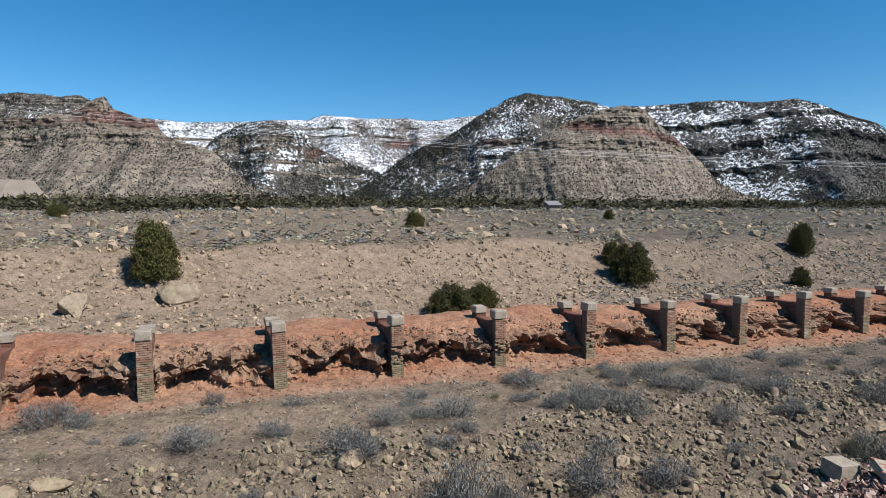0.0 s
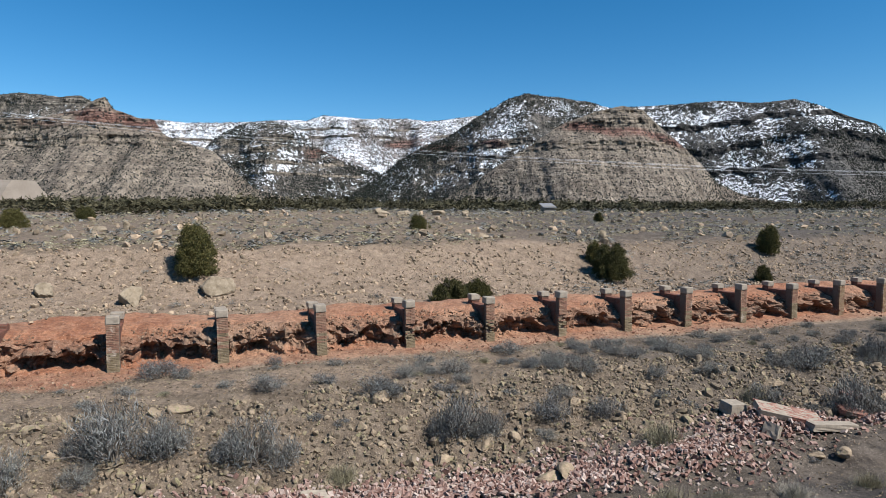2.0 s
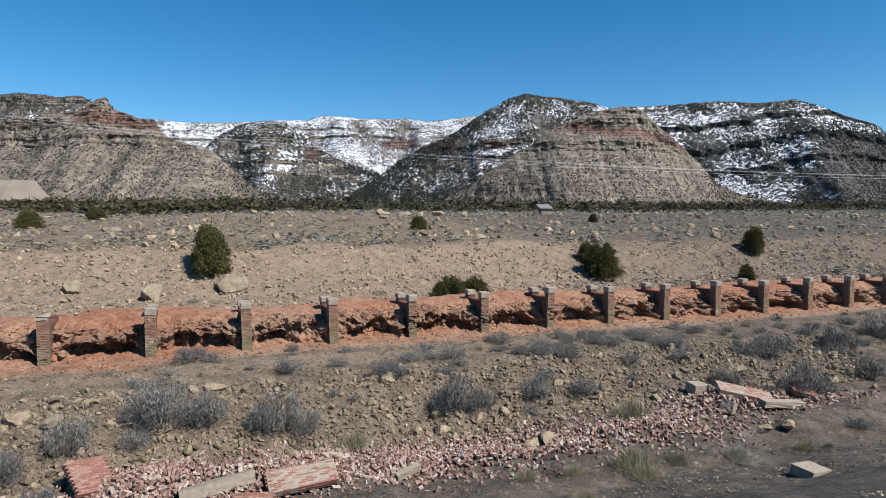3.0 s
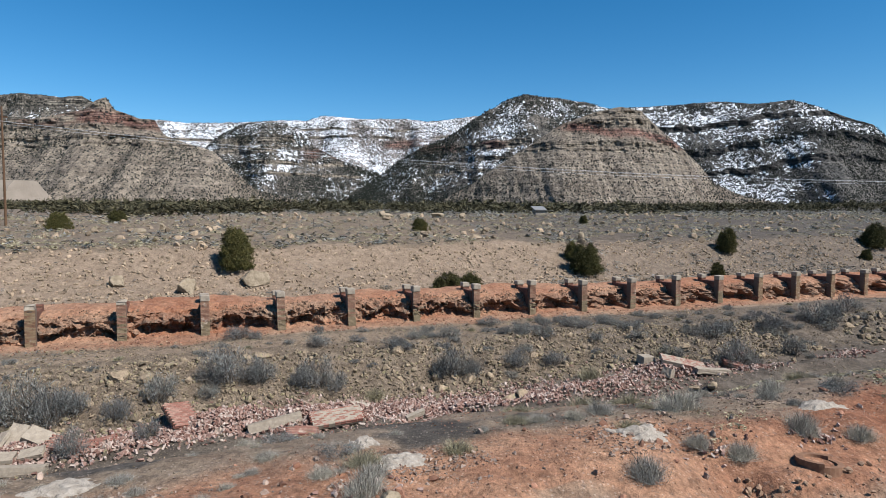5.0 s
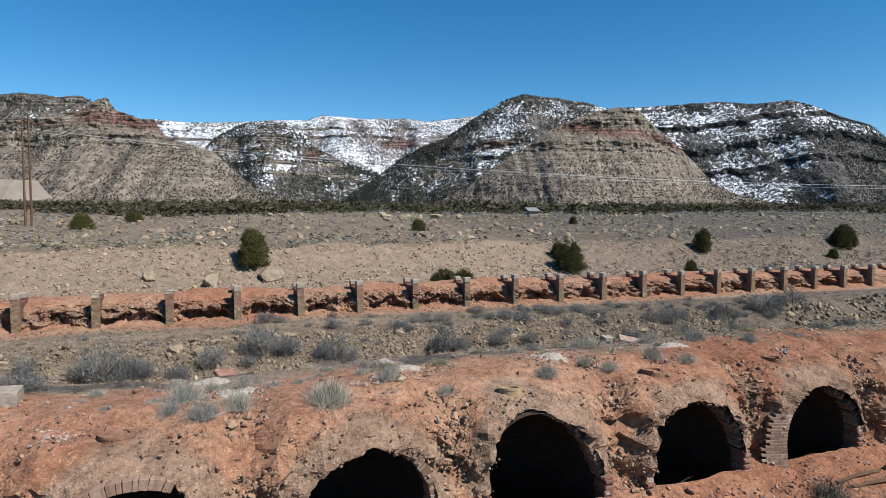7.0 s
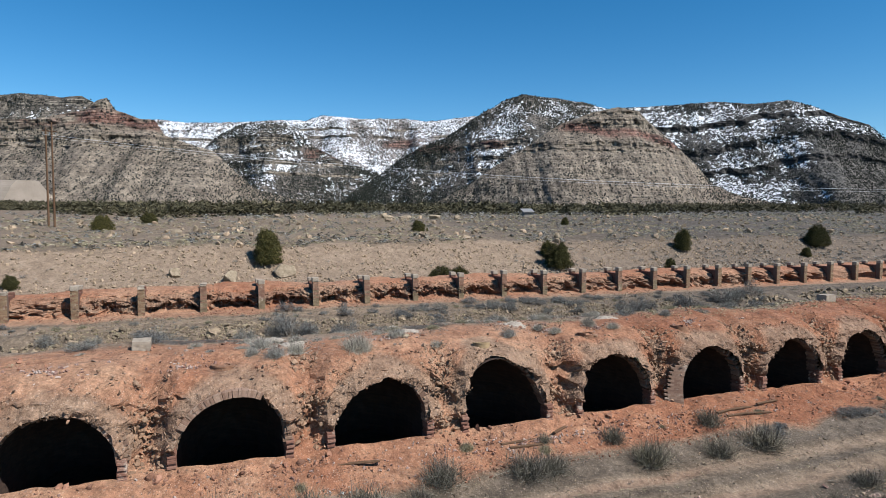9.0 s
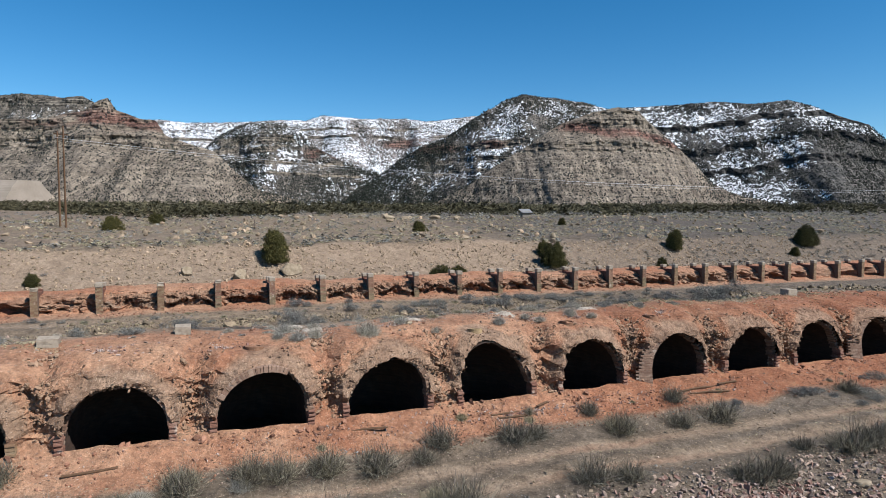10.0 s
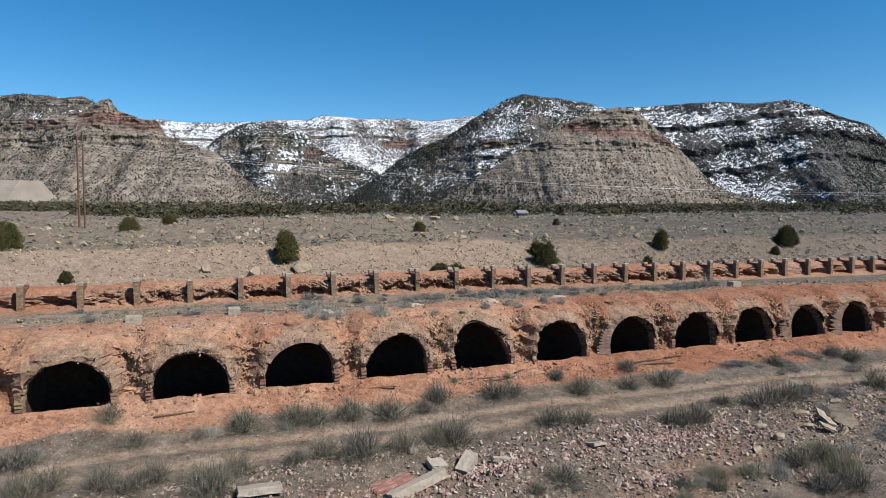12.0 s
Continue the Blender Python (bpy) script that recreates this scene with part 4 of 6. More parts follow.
def build_oven(k):
    rng = np.random.default_rng(500 + k)
    u = OVEN_U0 + OVEN_STEP * k
    x, y = xy(u, MOUTH_V)
    root = new("coke_oven")
    root.matrix_world = pose(x, y, -float(fall(u)), 0, 0, 21.4)
    tagged(root, "open brick mouthed beehive coke oven in a red bank", "oven", "ovens in the red bank")
    part_of("vault", vault_mesh(k), root, None, "sooty brick vault darkened for the shade inside")
    # the floor's dark colour imitates the shade behind the mouth
    part_of("oven_floor", OVEN_FLOOR, root, None, "dirt floor darkened for the shade inside the oven")
    spots = []
    ragged, bury = 0.02 + 0.06 * rng.random(), 0.10
    line = np.linspace(0, math.pi, 200)
    ax, az = arch_line(k, line)
    along = np.concatenate([[0], np.cumsum(np.hypot(np.diff(ax), np.diff(az)))])
    for at in np.arange(0.04, along[-1], 0.0765):
        px, pz = np.interp(at, along, ax), np.interp(at, along, az)
        dx, dz = np.interp(at + 0.03, along, ax) - px, np.interp(at + 0.03, along, az) - pz
        if rng.random() < ragged:
            continue
        tilt = math.degrees(math.atan2(dz, dx))
        spots.append((BRICK_RADIAL, px - 0.055 * dz / 0.03 + rng.normal() * 0.012, 0.30 + 0.12 * (pz - 0.7) - 0.20 * float(smooth(0.62, 0.74, at / along[-1])) + bury * math.sin(2.1 * at + 1.7 * k) + rng.normal() * 0.03, pz + 0.055 * dx / 0.03 + rng.normal() * 0.014, -tilt + rng.normal() * 2))
    # where the crust has fallen off, more rings of brick lie bare
    for lo, hi, rings in BARE_RINGS.get(k, ()):
        for ring in range(rings):
            for at in np.arange(lo * along[-1], hi * along[-1] - 0.1 * ring * rng.random(), 0.0765):
                px, pz = np.interp(at, along, ax), np.interp(at, along, az)
                dx, dz = np.interp(at + 0.03, along, ax) - px, np.interp(at + 0.03, along, az) - pz
                reach = 0.05 + 0.16 * ring
                spots.append((BRICK_RADIAL, px - reach * dz / 0.03 + rng.normal() * 0.006, 0.08 + 0.10 * (pz - 0.7) + 0.05 * ring + 0.04 * math.sin(3 * at) + rng.normal() * 0.025, pz + reach * dx / 0.03 + rng.normal() * 0.006, -math.degrees(math.atan2(dz, dx)) + rng.normal()))
    if k in (5, 8, 9):
        half = len(line) // 2
        bed = bmesh.new()
        for j in range(30):
            z = 0.34 + 0.0695 * j
            edge = float(np.interp(z, az[:half], ax[:half])) if z > ARCH_SPRING else -ARCH_HALF
            reach = 0.52 - 0.13 * (z - 0.36) + 0.05 * math.sin(2.7 * j + k) + rng.normal() * 0.03
            out = 0.10 if j % 2 else 0.0
            if j % 2:
                spots.append((BRICK_FACING_HALF, edge - 0.05, -0.245 + 0.115 * (z - 0.7) + 0.42 * 0.05, z, rng.normal() * 0.5))
            while out < reach:
                c = out + 0.102
                spots.append((BRICK_FACING, edge - c, -0.245 + 0.115 * (z - 0.7) + 0.42 * c + rng.normal() * 0.003, z, rng.normal() * 0.5))
                out += 0.207
            box(bed, edge - 0.5 * out, -0.221 + 0.115 * (z - 0.7) + 0.21 * out, z, out / 0.922 - 0.02, 0.15, 0.0695, 0, Matrix.Rotation(radians(-22.8), 3, 'Z'))
        part("mortar", bed, M_MORTAR, root, "pale sandy mortar")
    if k == 1:
        for at in np.arange(0.16 * along[-1], 0.66 * along[-1], 0.0765):
            px, pz = np.interp(at, along, ax), np.interp(at, along, az)
            dx, dz = np.interp(at + 0.03, along, ax) - px, np.interp(at + 0.03, along, az) - pz
            step_in = 0.05 * math.floor(3 * math.sin(2.3 * at) + 1)
            spots.append((BRICK_PALE, px - 0.07 * dz / 0.03, -0.17 + 0.11 * (pz - 0.7) + step_in * 0.5, pz + 0.07 * dx / 0.03, -math.degrees(math.atan2(dz, dx)) + rng.normal()))
    for side in (-1, 1):
        for j in range(14):
            spots.append((BRICK_JAMB, side * (ARCH_HALF + 0.10) + rng.normal() * 0.006, 0.04 + 0.05 * (j % 2) + rng.normal() * 0.012, 0.20 + 0.069 * j, rng.normal() * 1.0))
    if 0 <= k <= 9:
        for me, bx, by, bz, tilt in spots:
            m = pose(bx, by, bz) @ Matrix.Rotation(radians(tilt), 4, 'Y') @ pose(0, 0, 0, 0, 0, rng.normal() * (0.5 if me in (BRICK_FACING, BRICK_FACING_HALF) else 3))
            part_of("brick", me, root, m)
    else:
        bm = bmesh.new()
        for me, bx, by, bz, tilt in spots:
            dims = (0.073, 0.36, 0.20) if me in (BRICK_RADIAL, BRICK_PALE) else (0.222, 0.16, 0.066) if me is BRICK_FACING else (0.109, 0.16, 0.066) if me is BRICK_FACING_HALF else (0.25, 0.40, 0.066)
            box(bm, bx, by, bz, *dims, 0, Matrix.Rotation(radians(tilt), 3, 'Y'))
        tagged(part("brickwork", bm, M_BRICK_JOINED, root), kind="stuff")


for k in range(-3, 21):
    build_oven(k)


def build_ring(u, v, radius, tilt, broken, lift, mat, words):
    """Fired clay collar of an oven's charging hole."""
    x, y = xy(u, v)
    root = new("charging_collar", None)
    root.matrix_world = pose(x, y, on_land(x, y) + lift, tilt, 4, 30)
    tagged(root, words, "collar", "charging collars on the oven bank")
    for ring, (inner, outer, z0, z1) in enumerate(((radius * 0.72, radius, -0.16, 0.10), (radius * 0.70, radius * 1.04, 0.10, 0.15))):
        bm = bmesh.new()
        n = 28
        keep = int(n * 0.62) if broken and ring else n
        for j in range(keep):
            a0, a1 = 2 * math.pi * j / n, 2 * math.pi * (j + 1) / n
            pts = [(r * math.cos(a), r * math.sin(a), z) for a in (a0, a1) for r, z in ((inner, z0), (outer, z0), (outer, z1), (inner, z1))]
            vs = [bm.verts.new(p) for p in pts]
            for f in ((0, 4, 5, 1), (1, 5, 6, 2), (2, 6, 7, 3), (3, 7, 4, 0)):
                bm.faces.new([vs[i] for i in f])
            if keep < n and j in (0, keep - 1):
                bm.faces.new([vs[i] for i in ((0, 1, 2, 3) if j == 0 else (7, 6, 5, 4))])
        bmesh.ops.remove_doubles(bm, verts=bm.verts, dist=0.0005)
        if ring:
            part("rim", bm, mat, wall, "chipped outer rim")
        else:
            wall = part("collar_wall", bm, mat, root)
    bm = bmesh.new()
    bmesh.ops.create_circle(bm, cap_ends=True, segments=20, radius=radius * 0.73)
    bmesh.ops.translate(bm, vec=(0, 0, -0.05), verts=bm.verts)
    part("dirt_fill", bm, M_DARK_DIRT, root)


M_CLAY = plain_material("yellowed fired clay", (0.20, 0.135, 0.075), (0.33, 0.235, 0.13), 9.0)
for spec in ((-1.48, -8.72, 0.28, -8, False, -0.03, M_CLAY, "yellowish fired clay collar standing on the red bank"),
             (2.71, -8.65, 0.32, -4, True, -0.06, M_IRON, "broken rusty red collar on the red bank"),
             (-9.58, -8.62, 0.31, -3, False, -0.09, M_IRON, "flat dull red collar sunk in the bank"),
             (6.79, -8.75, 0.31, -5, True, -0.06, M_IRON, "broken rusty collar among chips on the bank")):
    build_ring(*spec)


# ---- trees and brush ----
def sprays(centres, outward, per, size, rng, wide=0.2):
    """Loose leaf triangles round each clump centre."""
    n = len(centres)
    off = rng.normal(size=(n, per, 3)) * size * 0.75
    c = centres[:, None, :] + off
    d = outward[:, None, :] * 0.7 + rng.normal(size=(n, per, 3)) * 0.7 + np.array([0, 0, 0.35])
    d /= np.linalg.norm(d, axis=-1, keepdims=True)
    side = np.cross(d, rng.normal(size=(n, per, 3)))
    side /= np.linalg.norm(side, axis=-1, keepdims=True) + 1e-9
    long = size * rng.uniform(0.6, 1.25, (n, per, 1))
    v = np.stack([c - side * long * wide, c + side * long * wide, c + d * long], 2)
    return v.reshape(-1, 3)


def tri_mesh(name, v, mat):
    return mesh_data(name, v, np.arange(len(v)).reshape(-1, 3), [mat])


def build_juniper(x, y, height, width, seed, squat=False, sink=0.1):
    rng = np.random.default_rng(seed)
    root = new("juniper_tree")
    root.matrix_world = pose(x, y, on_land(x, y) - sink, 0, 0, 360 * rng.random())
    shape = "low spreading" if squat else "dense upright"
    tagged(root, f"{shape} dark green juniper growing on a stony slope", "tree", "junipers by the masonry rows")
    bm = bmesh.new()
    top = Vector((0, 0, 0.0))
    limbs = []
    for j in range(5):
        nxt = Vector((rng.normal() * 0.05 * height, rng.normal() * 0.05 * height, height * (j + 1) / 6))
        tube(bm, top, nxt, 0.055 * height * (1 - j / 6) * 0.6, 0.055 * height * (1 - (j + 1) / 6) * 0.6)
        top = nxt
        for _ in range(4):
            a = rng.uniform(0, 6.28)
            end = nxt + Vector((math.cos(a), math.sin(a), 0.55)) * width * 0.36 * rng.uniform(0.6, 1)
            tube(bm, nxt, end, 0.012 * height, 0.004 * height, 5)
            limbs.append(end)
    part("trunk", bm, M_BARK, root, "shaggy grey bark")
    spires = int(11 + 4 * width)
    per = int(24 * max(1.0, width * height / 6) ** 0.5)
    sa, sr = rng.uniform(0, 2 * math.pi, spires), np.sqrt(rng.uniform(0, 1, spires)) * 0.36 * width
    tall = height * (1 - 0.5 * (sr / (0.5 * width)) ** 2.2) * rng.uniform(0.82, 1.06, spires)
    fat = width * rng.uniform(0.13, 0.2, spires)
    h = rng.beta(1.1, 1.2, (spires, per))
    a = rng.uniform(0, 2 * math.pi, (spires, per))
    lean = 1.12 - 0.3 * h
    r = fat[:, None] * np.clip(1.9 * (1 - h), 0.12, 1) * np.sqrt(rng.uniform(0.3, 1.0, (spires, per))) * np.clip(h * 5 + 0.5, 0, 1)
    c = np.stack([np.cos(sa)[:, None] * sr[:, None] * lean + np.cos(a) * r, np.sin(sa)[:, None] * sr[:, None] * lean + np.sin(a) * r, 0.03 * height + tall[:, None] * 0.95 * h], -1).reshape(-1, 3)
    out = np.stack([np.cos(a) * 0.6, np.sin(a) * 0.6, 0.9 + 0 * a], -1).reshape(-1, 3)
    me = tri_mesh("crown", sprays(c, out, 42, 0.032 * height + 0.04, rng, 0.19), M_JUNIPER)
    part_of("crown", me, root)


def bush_meshes(kind, seed, light=False):
    """Stems and foliage of a bush one metre across."""
    rng = np.random.default_rng(seed)
    n = 54 if kind == "sage" else 60
    n = n * 2 // 5 if light else n
    a = rng.uniform(0, 2 * math.pi, n)
    if kind == "sage":
        lean = rng.uniform(0.1, 1.25, n)
        length = rng.uniform(0.34, 0.62, n)
    else:
        lean = np.abs(rng.normal(0, 0.55, n))
        length = rng.uniform(0.35, 0.62, n)
    d = np.stack([np.cos(a) * np.sin(lean), np.sin(a) * np.sin(lean), np.cos(lean)], -1)
    base = rng.normal(size=(n, 3)) * np.array([0.09, 0.09, 0])
    tip = base + d * length[:, None] * np.array([1, 1, 1.05])
    midp = (base + tip) / 2 + rng.normal(size=(n, 3)) * 0.05
    side = np.cross(d, rng.normal(size=(n, 3)))
    side /= np.linalg.norm(side, axis=1)[:, None]
    w = 0.008
    quads = np.stack([base - side * w, base + side * w, midp + side * w * 0.7, midp - side * w * 0.7, midp - side * w * 0.7, midp + side * w * 0.7, tip + side * w * 0.2, tip - side * w * 0.2], 1)
    stems = mesh_data("stems", quads.reshape(-1, 3), np.arange(n * 8).reshape(-1, 4), [M_TWIG])
    if kind == "sage":
        # lobes of fine upright sprigs, with dark gaps between them
        lobes = 9 if light else 15
        la, lr = rng.uniform(0, 2 * math.pi, lobes), np.sqrt(rng.uniform(0.0, 1.0, lobes)) * 0.36
        top = 0.50 * np.sqrt(np.clip(1 - (lr / 0.5) ** 2, 0.1, 1)) * rng.uniform(0.75, 1.12, lobes)
        centre = np.stack([np.cos(la) * lr, np.sin(la) * lr, top * 0.55], -1)
        per = 50 if light else 150
        dirs = rng.normal(size=(lobes, per, 3)) + np.array([0, 0, 0.45])
        dirs /= np.linalg.norm(dirs, axis=-1, keepdims=True)
        shell = rng.uniform(0.45, 1.0, (lobes, per, 1))
        size = np.stack([rng.uniform(0.12, 0.19, lobes), rng.uniform(0.12, 0.19, lobes), top * 0.5], -1)
        c = centre[:, None, :] + dirs * shell * size[:, None, :]
        c[..., 2] = np.maximum(c[..., 2], 0.02)
        out = dirs * 0.7 + np.array([0, 0, 0.6]) + rng.normal(size=dirs.shape) * 0.4
        v = sprays(c.reshape(-1, 3), out.reshape(-1, 3), 1, 0.10 if light else 0.07, rng, 0.085 if light else 0.073)
        leaves = tri_mesh("foliage", v, M_SAGE)
    else:
        per = 27
        a2 = rng.uniform(0, 2 * math.pi, (n, per))
        l2 = np.abs(rng.normal(0, 0.95 if kind == "tussock" else 0.7, (n, per)))
        dd = np.stack([np.cos(a2) * np.sin(l2), np.sin(a2) * np.sin(l2), np.cos(l2)], -1)
        b2 = base[:, None, :] + rng.normal(size=(n, per, 3)) * np.array([0.10, 0.10, 0.0])
        s2 = np.cross(dd, rng.normal(size=(n, per, 3)))
        s2 /= np.linalg.norm(s2, axis=-1, keepdims=True)
        ln = rng.uniform(0.28, 0.6, (n, per, 1))
        if kind == "tussock":
            b2 = b2 + dd * ln * rng.uniform(0.0, 0.62, (n, per, 1))
            ln = ln * 0.42
            dd = dd + rng.normal(size=dd.shape) * 0.5
        v = np.stack([b2 - s2 * 0.0036, b2 + s2 * 0.0036, b2 + dd * ln], 2).reshape(-1, 3)
        leaves = tri_mesh("foliage", v, {"dry": M_DRY, "pale": M_PALE_GRASS, "tussock": M_TUSSOCK}[kind])
    return stems, leaves


M_TWIG = plain_material("grey brown twigs", (0.067, 0.054, 0.044), (0.148, 0.128, 0.108), 20.0)
M_TUSSOCK = leaf_material("dark grey rabbitbrush", (0.042, 0.036, 0.026), (0.125, 0.109, 0.079), (0.28, 0.25, 0.193))
M_PALE_GRASS = leaf_material("bleached bunch grass", (0.16, 0.145, 0.12), (0.32, 0.295, 0.25), (0.46, 0.43, 0.38))
BUSHES = {kind: [bush_meshes(kind, 900 + 10 * j + len(kind)) for j in range(5)] for kind in ("sage", "dry", "pale", "tussock")}
FAR_BUSHES = {kind: [bush_meshes(kind, 950 + 10 * j + len(kind), True) for j in range(5)] for kind in ("sage", "dry", "pale", "tussock")}
BUSH_WORDS = {"sage": ("sagebrush", "grey green sagebrush growing from stony desert soil", "shrub", "sagebrush over the site"),
              "dry": ("rabbitbrush", "dry yellowish rabbitbrush clump on gravelly desert soil", "shrub", "dry brush clumps over the site"),
              "tussock": ("rabbitbrush", "dark grey rabbitbrush tussock beside the dirt lane", "shrub", "tussocks along the lane"),
              "pale": ("bunch_grass", "bleached pale bunch grass tuft on bare soil", "grass", "grass tufts over the site")}


def build_bush(kind, u, v, width, rng, squash=0.85):
    stems, leaves = (FAR_BUSHES if v > 30 or abs(u - 5) > 32 else BUSHES)[kind][rng.integers(0, 5)]
    name, label, category, group = BUSH_WORDS[kind]
    x, y = xy(u, v)
    root = new(name)
    tagged(part_of("branchwork", stems, root), kind="stuff")
    tagged(part_of("foliage", leaves, root), kind="stuff")
    s = max(width, 0.25)
    root.matrix_world = pose(x, y, on_land(x, y) - 0.03, rng.normal() * 5, rng.normal() * 5, 360 * rng.random()) @ Matrix.Diagonal((s, s, s * squash * rng.uniform(0.8, 1.15), 1))
    tagged(root, label, category, group)


BUSH_RAND = np.random.default_rng(77)
# sagebrush by the pillars and on the rocky bank: u, v, width
for u, v, w in ((-4.2, 20.0, 1.9), (-3.3, 19.7, 1.1), (-0.4, 16.8, 1.5), (1.8, 17.1, 1.1), (3.3, 15.5, 1.6), (5.0, 17.1, 1.3), (6.5, 19.0, 1.0), (2.6, 19.2, 0.8),
                (7.0, 17.1, 1.6), (11.6, 16.9, 1.4), (12.3, 15.6, 1.7), (15.1, 14.4, 1.1), (17.9, 14.2, 1.3), (22.1, 14.5, 1.5), (18.5, 18.6, 1.2),
                (14.4, 19.7, 0.9), (9.2, 13.0, 1.8), (11.1, 12.4, 1.5), (14.9, 17.1, 1.2), (0.3, 20.3, 0.8), (10.6, 19.0, 1.5), (3.9, 15.3, 1.4), (23.4, 14.1, 2.3), (25.2, 14.9, 1.8)):
    build_bush("sage", u, v, w, BUSH_RAND)
# large sagebrush along the valley
for u, v, w in ((-4.9, 13.6, 2.1), (-3.5, 13.5, 1.5), (-7.6, 12.9, 1.5), (-5.7, 12.9, 1.0), (-1.2, 12.8, 1.8), (5.5, 12.8, 1.8), (6.6, 12.6, 1.2), (21.6, 10.5, 1.9),
                (18.4, 12.0, 1.4), (-12.6, 12.9, 2.4), (-11.5, 13.1, 1.7), (-9.2, 12.2, 1.3), (-10.4, 10.3, 1.4), (-7.9, 10.5, 1.0), (33.8, 15.1, 2.5), (29, 14.6, 1.8),
                (-15.9, 13.5, 1.3), (-18.4, 14.2, 1.3), (38, 16, 1.7), (26.5, 11.0, 1.5)):
    build_bush("sage", u, v, w * 1.08, BUSH_RAND, 1.35)
    if w > 1.65:
        build_bush("sage", u + 0.45 * w, v - 0.2, w * 0.75, BUSH_RAND, 1.3)
        build_bush("sage", u - 0.4 * w, v + 0.15, w * 0.6, BUSH_RAND, 1.25)
for u, v, w in ((1.3, 11.8, 1.3), (11.9, 10.4, 1.7), (8.8, 6.4, 1.7), (10.3, 6.1, 1.1), (5.3, 6.9, 1.0), (15.8, 6.0, 1.0), (18.4, 12.4, 1.4), (20.5, 5.0, 1.6), (24.0, 6.5, 1.5),
                (7.3, -20.3, 1.6), (7.1, -21.4, 1.7), (-13.1, -16.0, 1.7), (-5.3, -14.9, 1.3), (-11.8, -11.7, 1.2), (2.6, -12.2, 1.2), (-7.8, -12.0, 1.1)):
    build_bush("dry", u, v, w, BUSH_RAND)
for u, v, w in ((12.7, 6.0, 1.2), (-5.62, -8.45, 1.3), (-4.1, -7.6, 0.8), (-4.5, -6.8, 0.5), (-3.85, -7.1, 0.55), (-8.05, -8.4, 0.85), (-8.4, -7.4, 0.95), (-7.4, -7.9, 0.8), (-7.25, -6.8, 0.65), (-7.9, -6.3, 0.6), (-8.7, -8.0, 0.6),
                (-0.2, -8.25, 0.75), (1.3, -7.65, 0.6), (1.75, -8.1, 0.7), (2.4, -6.1, 0.95), (1.9, -6.3, 0.6), (3.3, -7.85, 0.75), (4.1, -8.3, 0.65), (0.75, -5.8, 0.7), (0.1, -6.0, 0.5), (-0.6, -5.9, 0.5), (5.0, -5.8, 0.7), (6.4, -6.2, 0.6), (7.3, -7.4, 0.6), (4.2, -6.4, 0.55), (-2.9, -8.3, 0.5),
                (-12.9, -12.0, 0.55), (5.1, -20.5, 0.75), (-10.2, -12.1, 0.6), (4.6, -20.3, 0.5)):
    build_bush("pale", u, v, w, BUSH_RAND, 0.8)
# brush along the lane below the ovens
for u, v, w in ((-18.8, -12.4, 1.8), (-16.4, -10.5, 1.4), (-15.4, -12.2, 1.2), (-11.8, -12.1, 1.6), (-13.3, -12.2, 0.8), (-10.0, -12.0, 1.6), (-9.1, -12.0, 1.6), (-7.8, -12.0, 1.6), (-6.3, -12.2, 1.9),
                (-4.8, -12.2, 1.1), (-4.0, -11.6, 1.7), (-17.6, -14.2, 1.7), (-16.1, -15.0, 1.6), (-15.2, -15.5, 1.4), (-14.6, -15.1, 1.4), (-13.1, -16.3, 2.1), (-12.2, -15.4, 1.4), (-10.4, -15.4, 1.1),
                (-9.5, -15.0, 1.6), (-8.2, -15.3, 2.1), (-6.8, -15.4, 1.7), (-5.5, -15.2, 1.0), (-18.3, -14.6, 1.5), (15.0, -11.8, 1.4), (-0.2, -10.7, 0.6), (2.1, -11.1, 1.1), (6.1, -11.0, 1.3)):
    build_bush("tussock", u, v, w, BUSH_RAND, 0.9)
for u, v, w in ((-1.5, -11.9, 1.9), (-0.6, -11.9, 1.3), (2.6, -12.3, 1.7), (5.2, -12.4, 1.5), (7.1, -12.4, 1.8), (-0.5, -15.1, 1.9), (0.6, -15.4, 1.4), (4.5, -16.4, 1.9), (5.5, -16.3, 1.6), (4.2, -16.1, 1.0),
                (7.9, -15.3, 1.3), (9.2, -15.9, 1.9), (10.2, -15.8, 1.7), (11.1, -15.8, 2.0), (12.7, -15.6, 1.4), (-4.6, -15.1, 2.0), (-2.4, -18.8, 1.6), (-3.5, -19.0, 0.9), (1.1, -20.3, 1.2), (2.1, -20.8, 1.0),
                (5.9, -20.5, 1.6), (7.0, -20.7, 1.4), (17.2, -15.7, 2.0), (5.4, -21.9, 1.6), (6.4, -22.2, 1.6), (19.6, -11.6, 1.4), (20.5, -12.2, 1.6)):
    build_bush("tussock", u, v, w, BUSH_RAND, 0.8)
for u, v, w in ((-12.8, -12.2, 0.8), (-10.3, -12.2, 0.8), (-18.4, -12.1, 0.8), (-2.2, -19.2, 0.7), (1.7, -20.4, 0.7), (3.8, -20.4, 0.7), (4.6, -20.9, 1.1), (8.9, -20.3, 1.0)):
    build_bush("pale", u, v, w, BUSH_RAND, 0.75)
for u, v, w in ((-11.7, -5.6, 1.2), (9.2, -7.4, 0.7), (6.0, -6.6, 0.9), (-13.5, -6.0, 1.1), (11.5, -6.5, 0.8), (14, -5.8, 0.9), (-17.5, -6.4, 1.0), (18.0, -6.2, 1.0)):
    build_bush("sage", u, v, w, BUSH_RAND, 0.6)


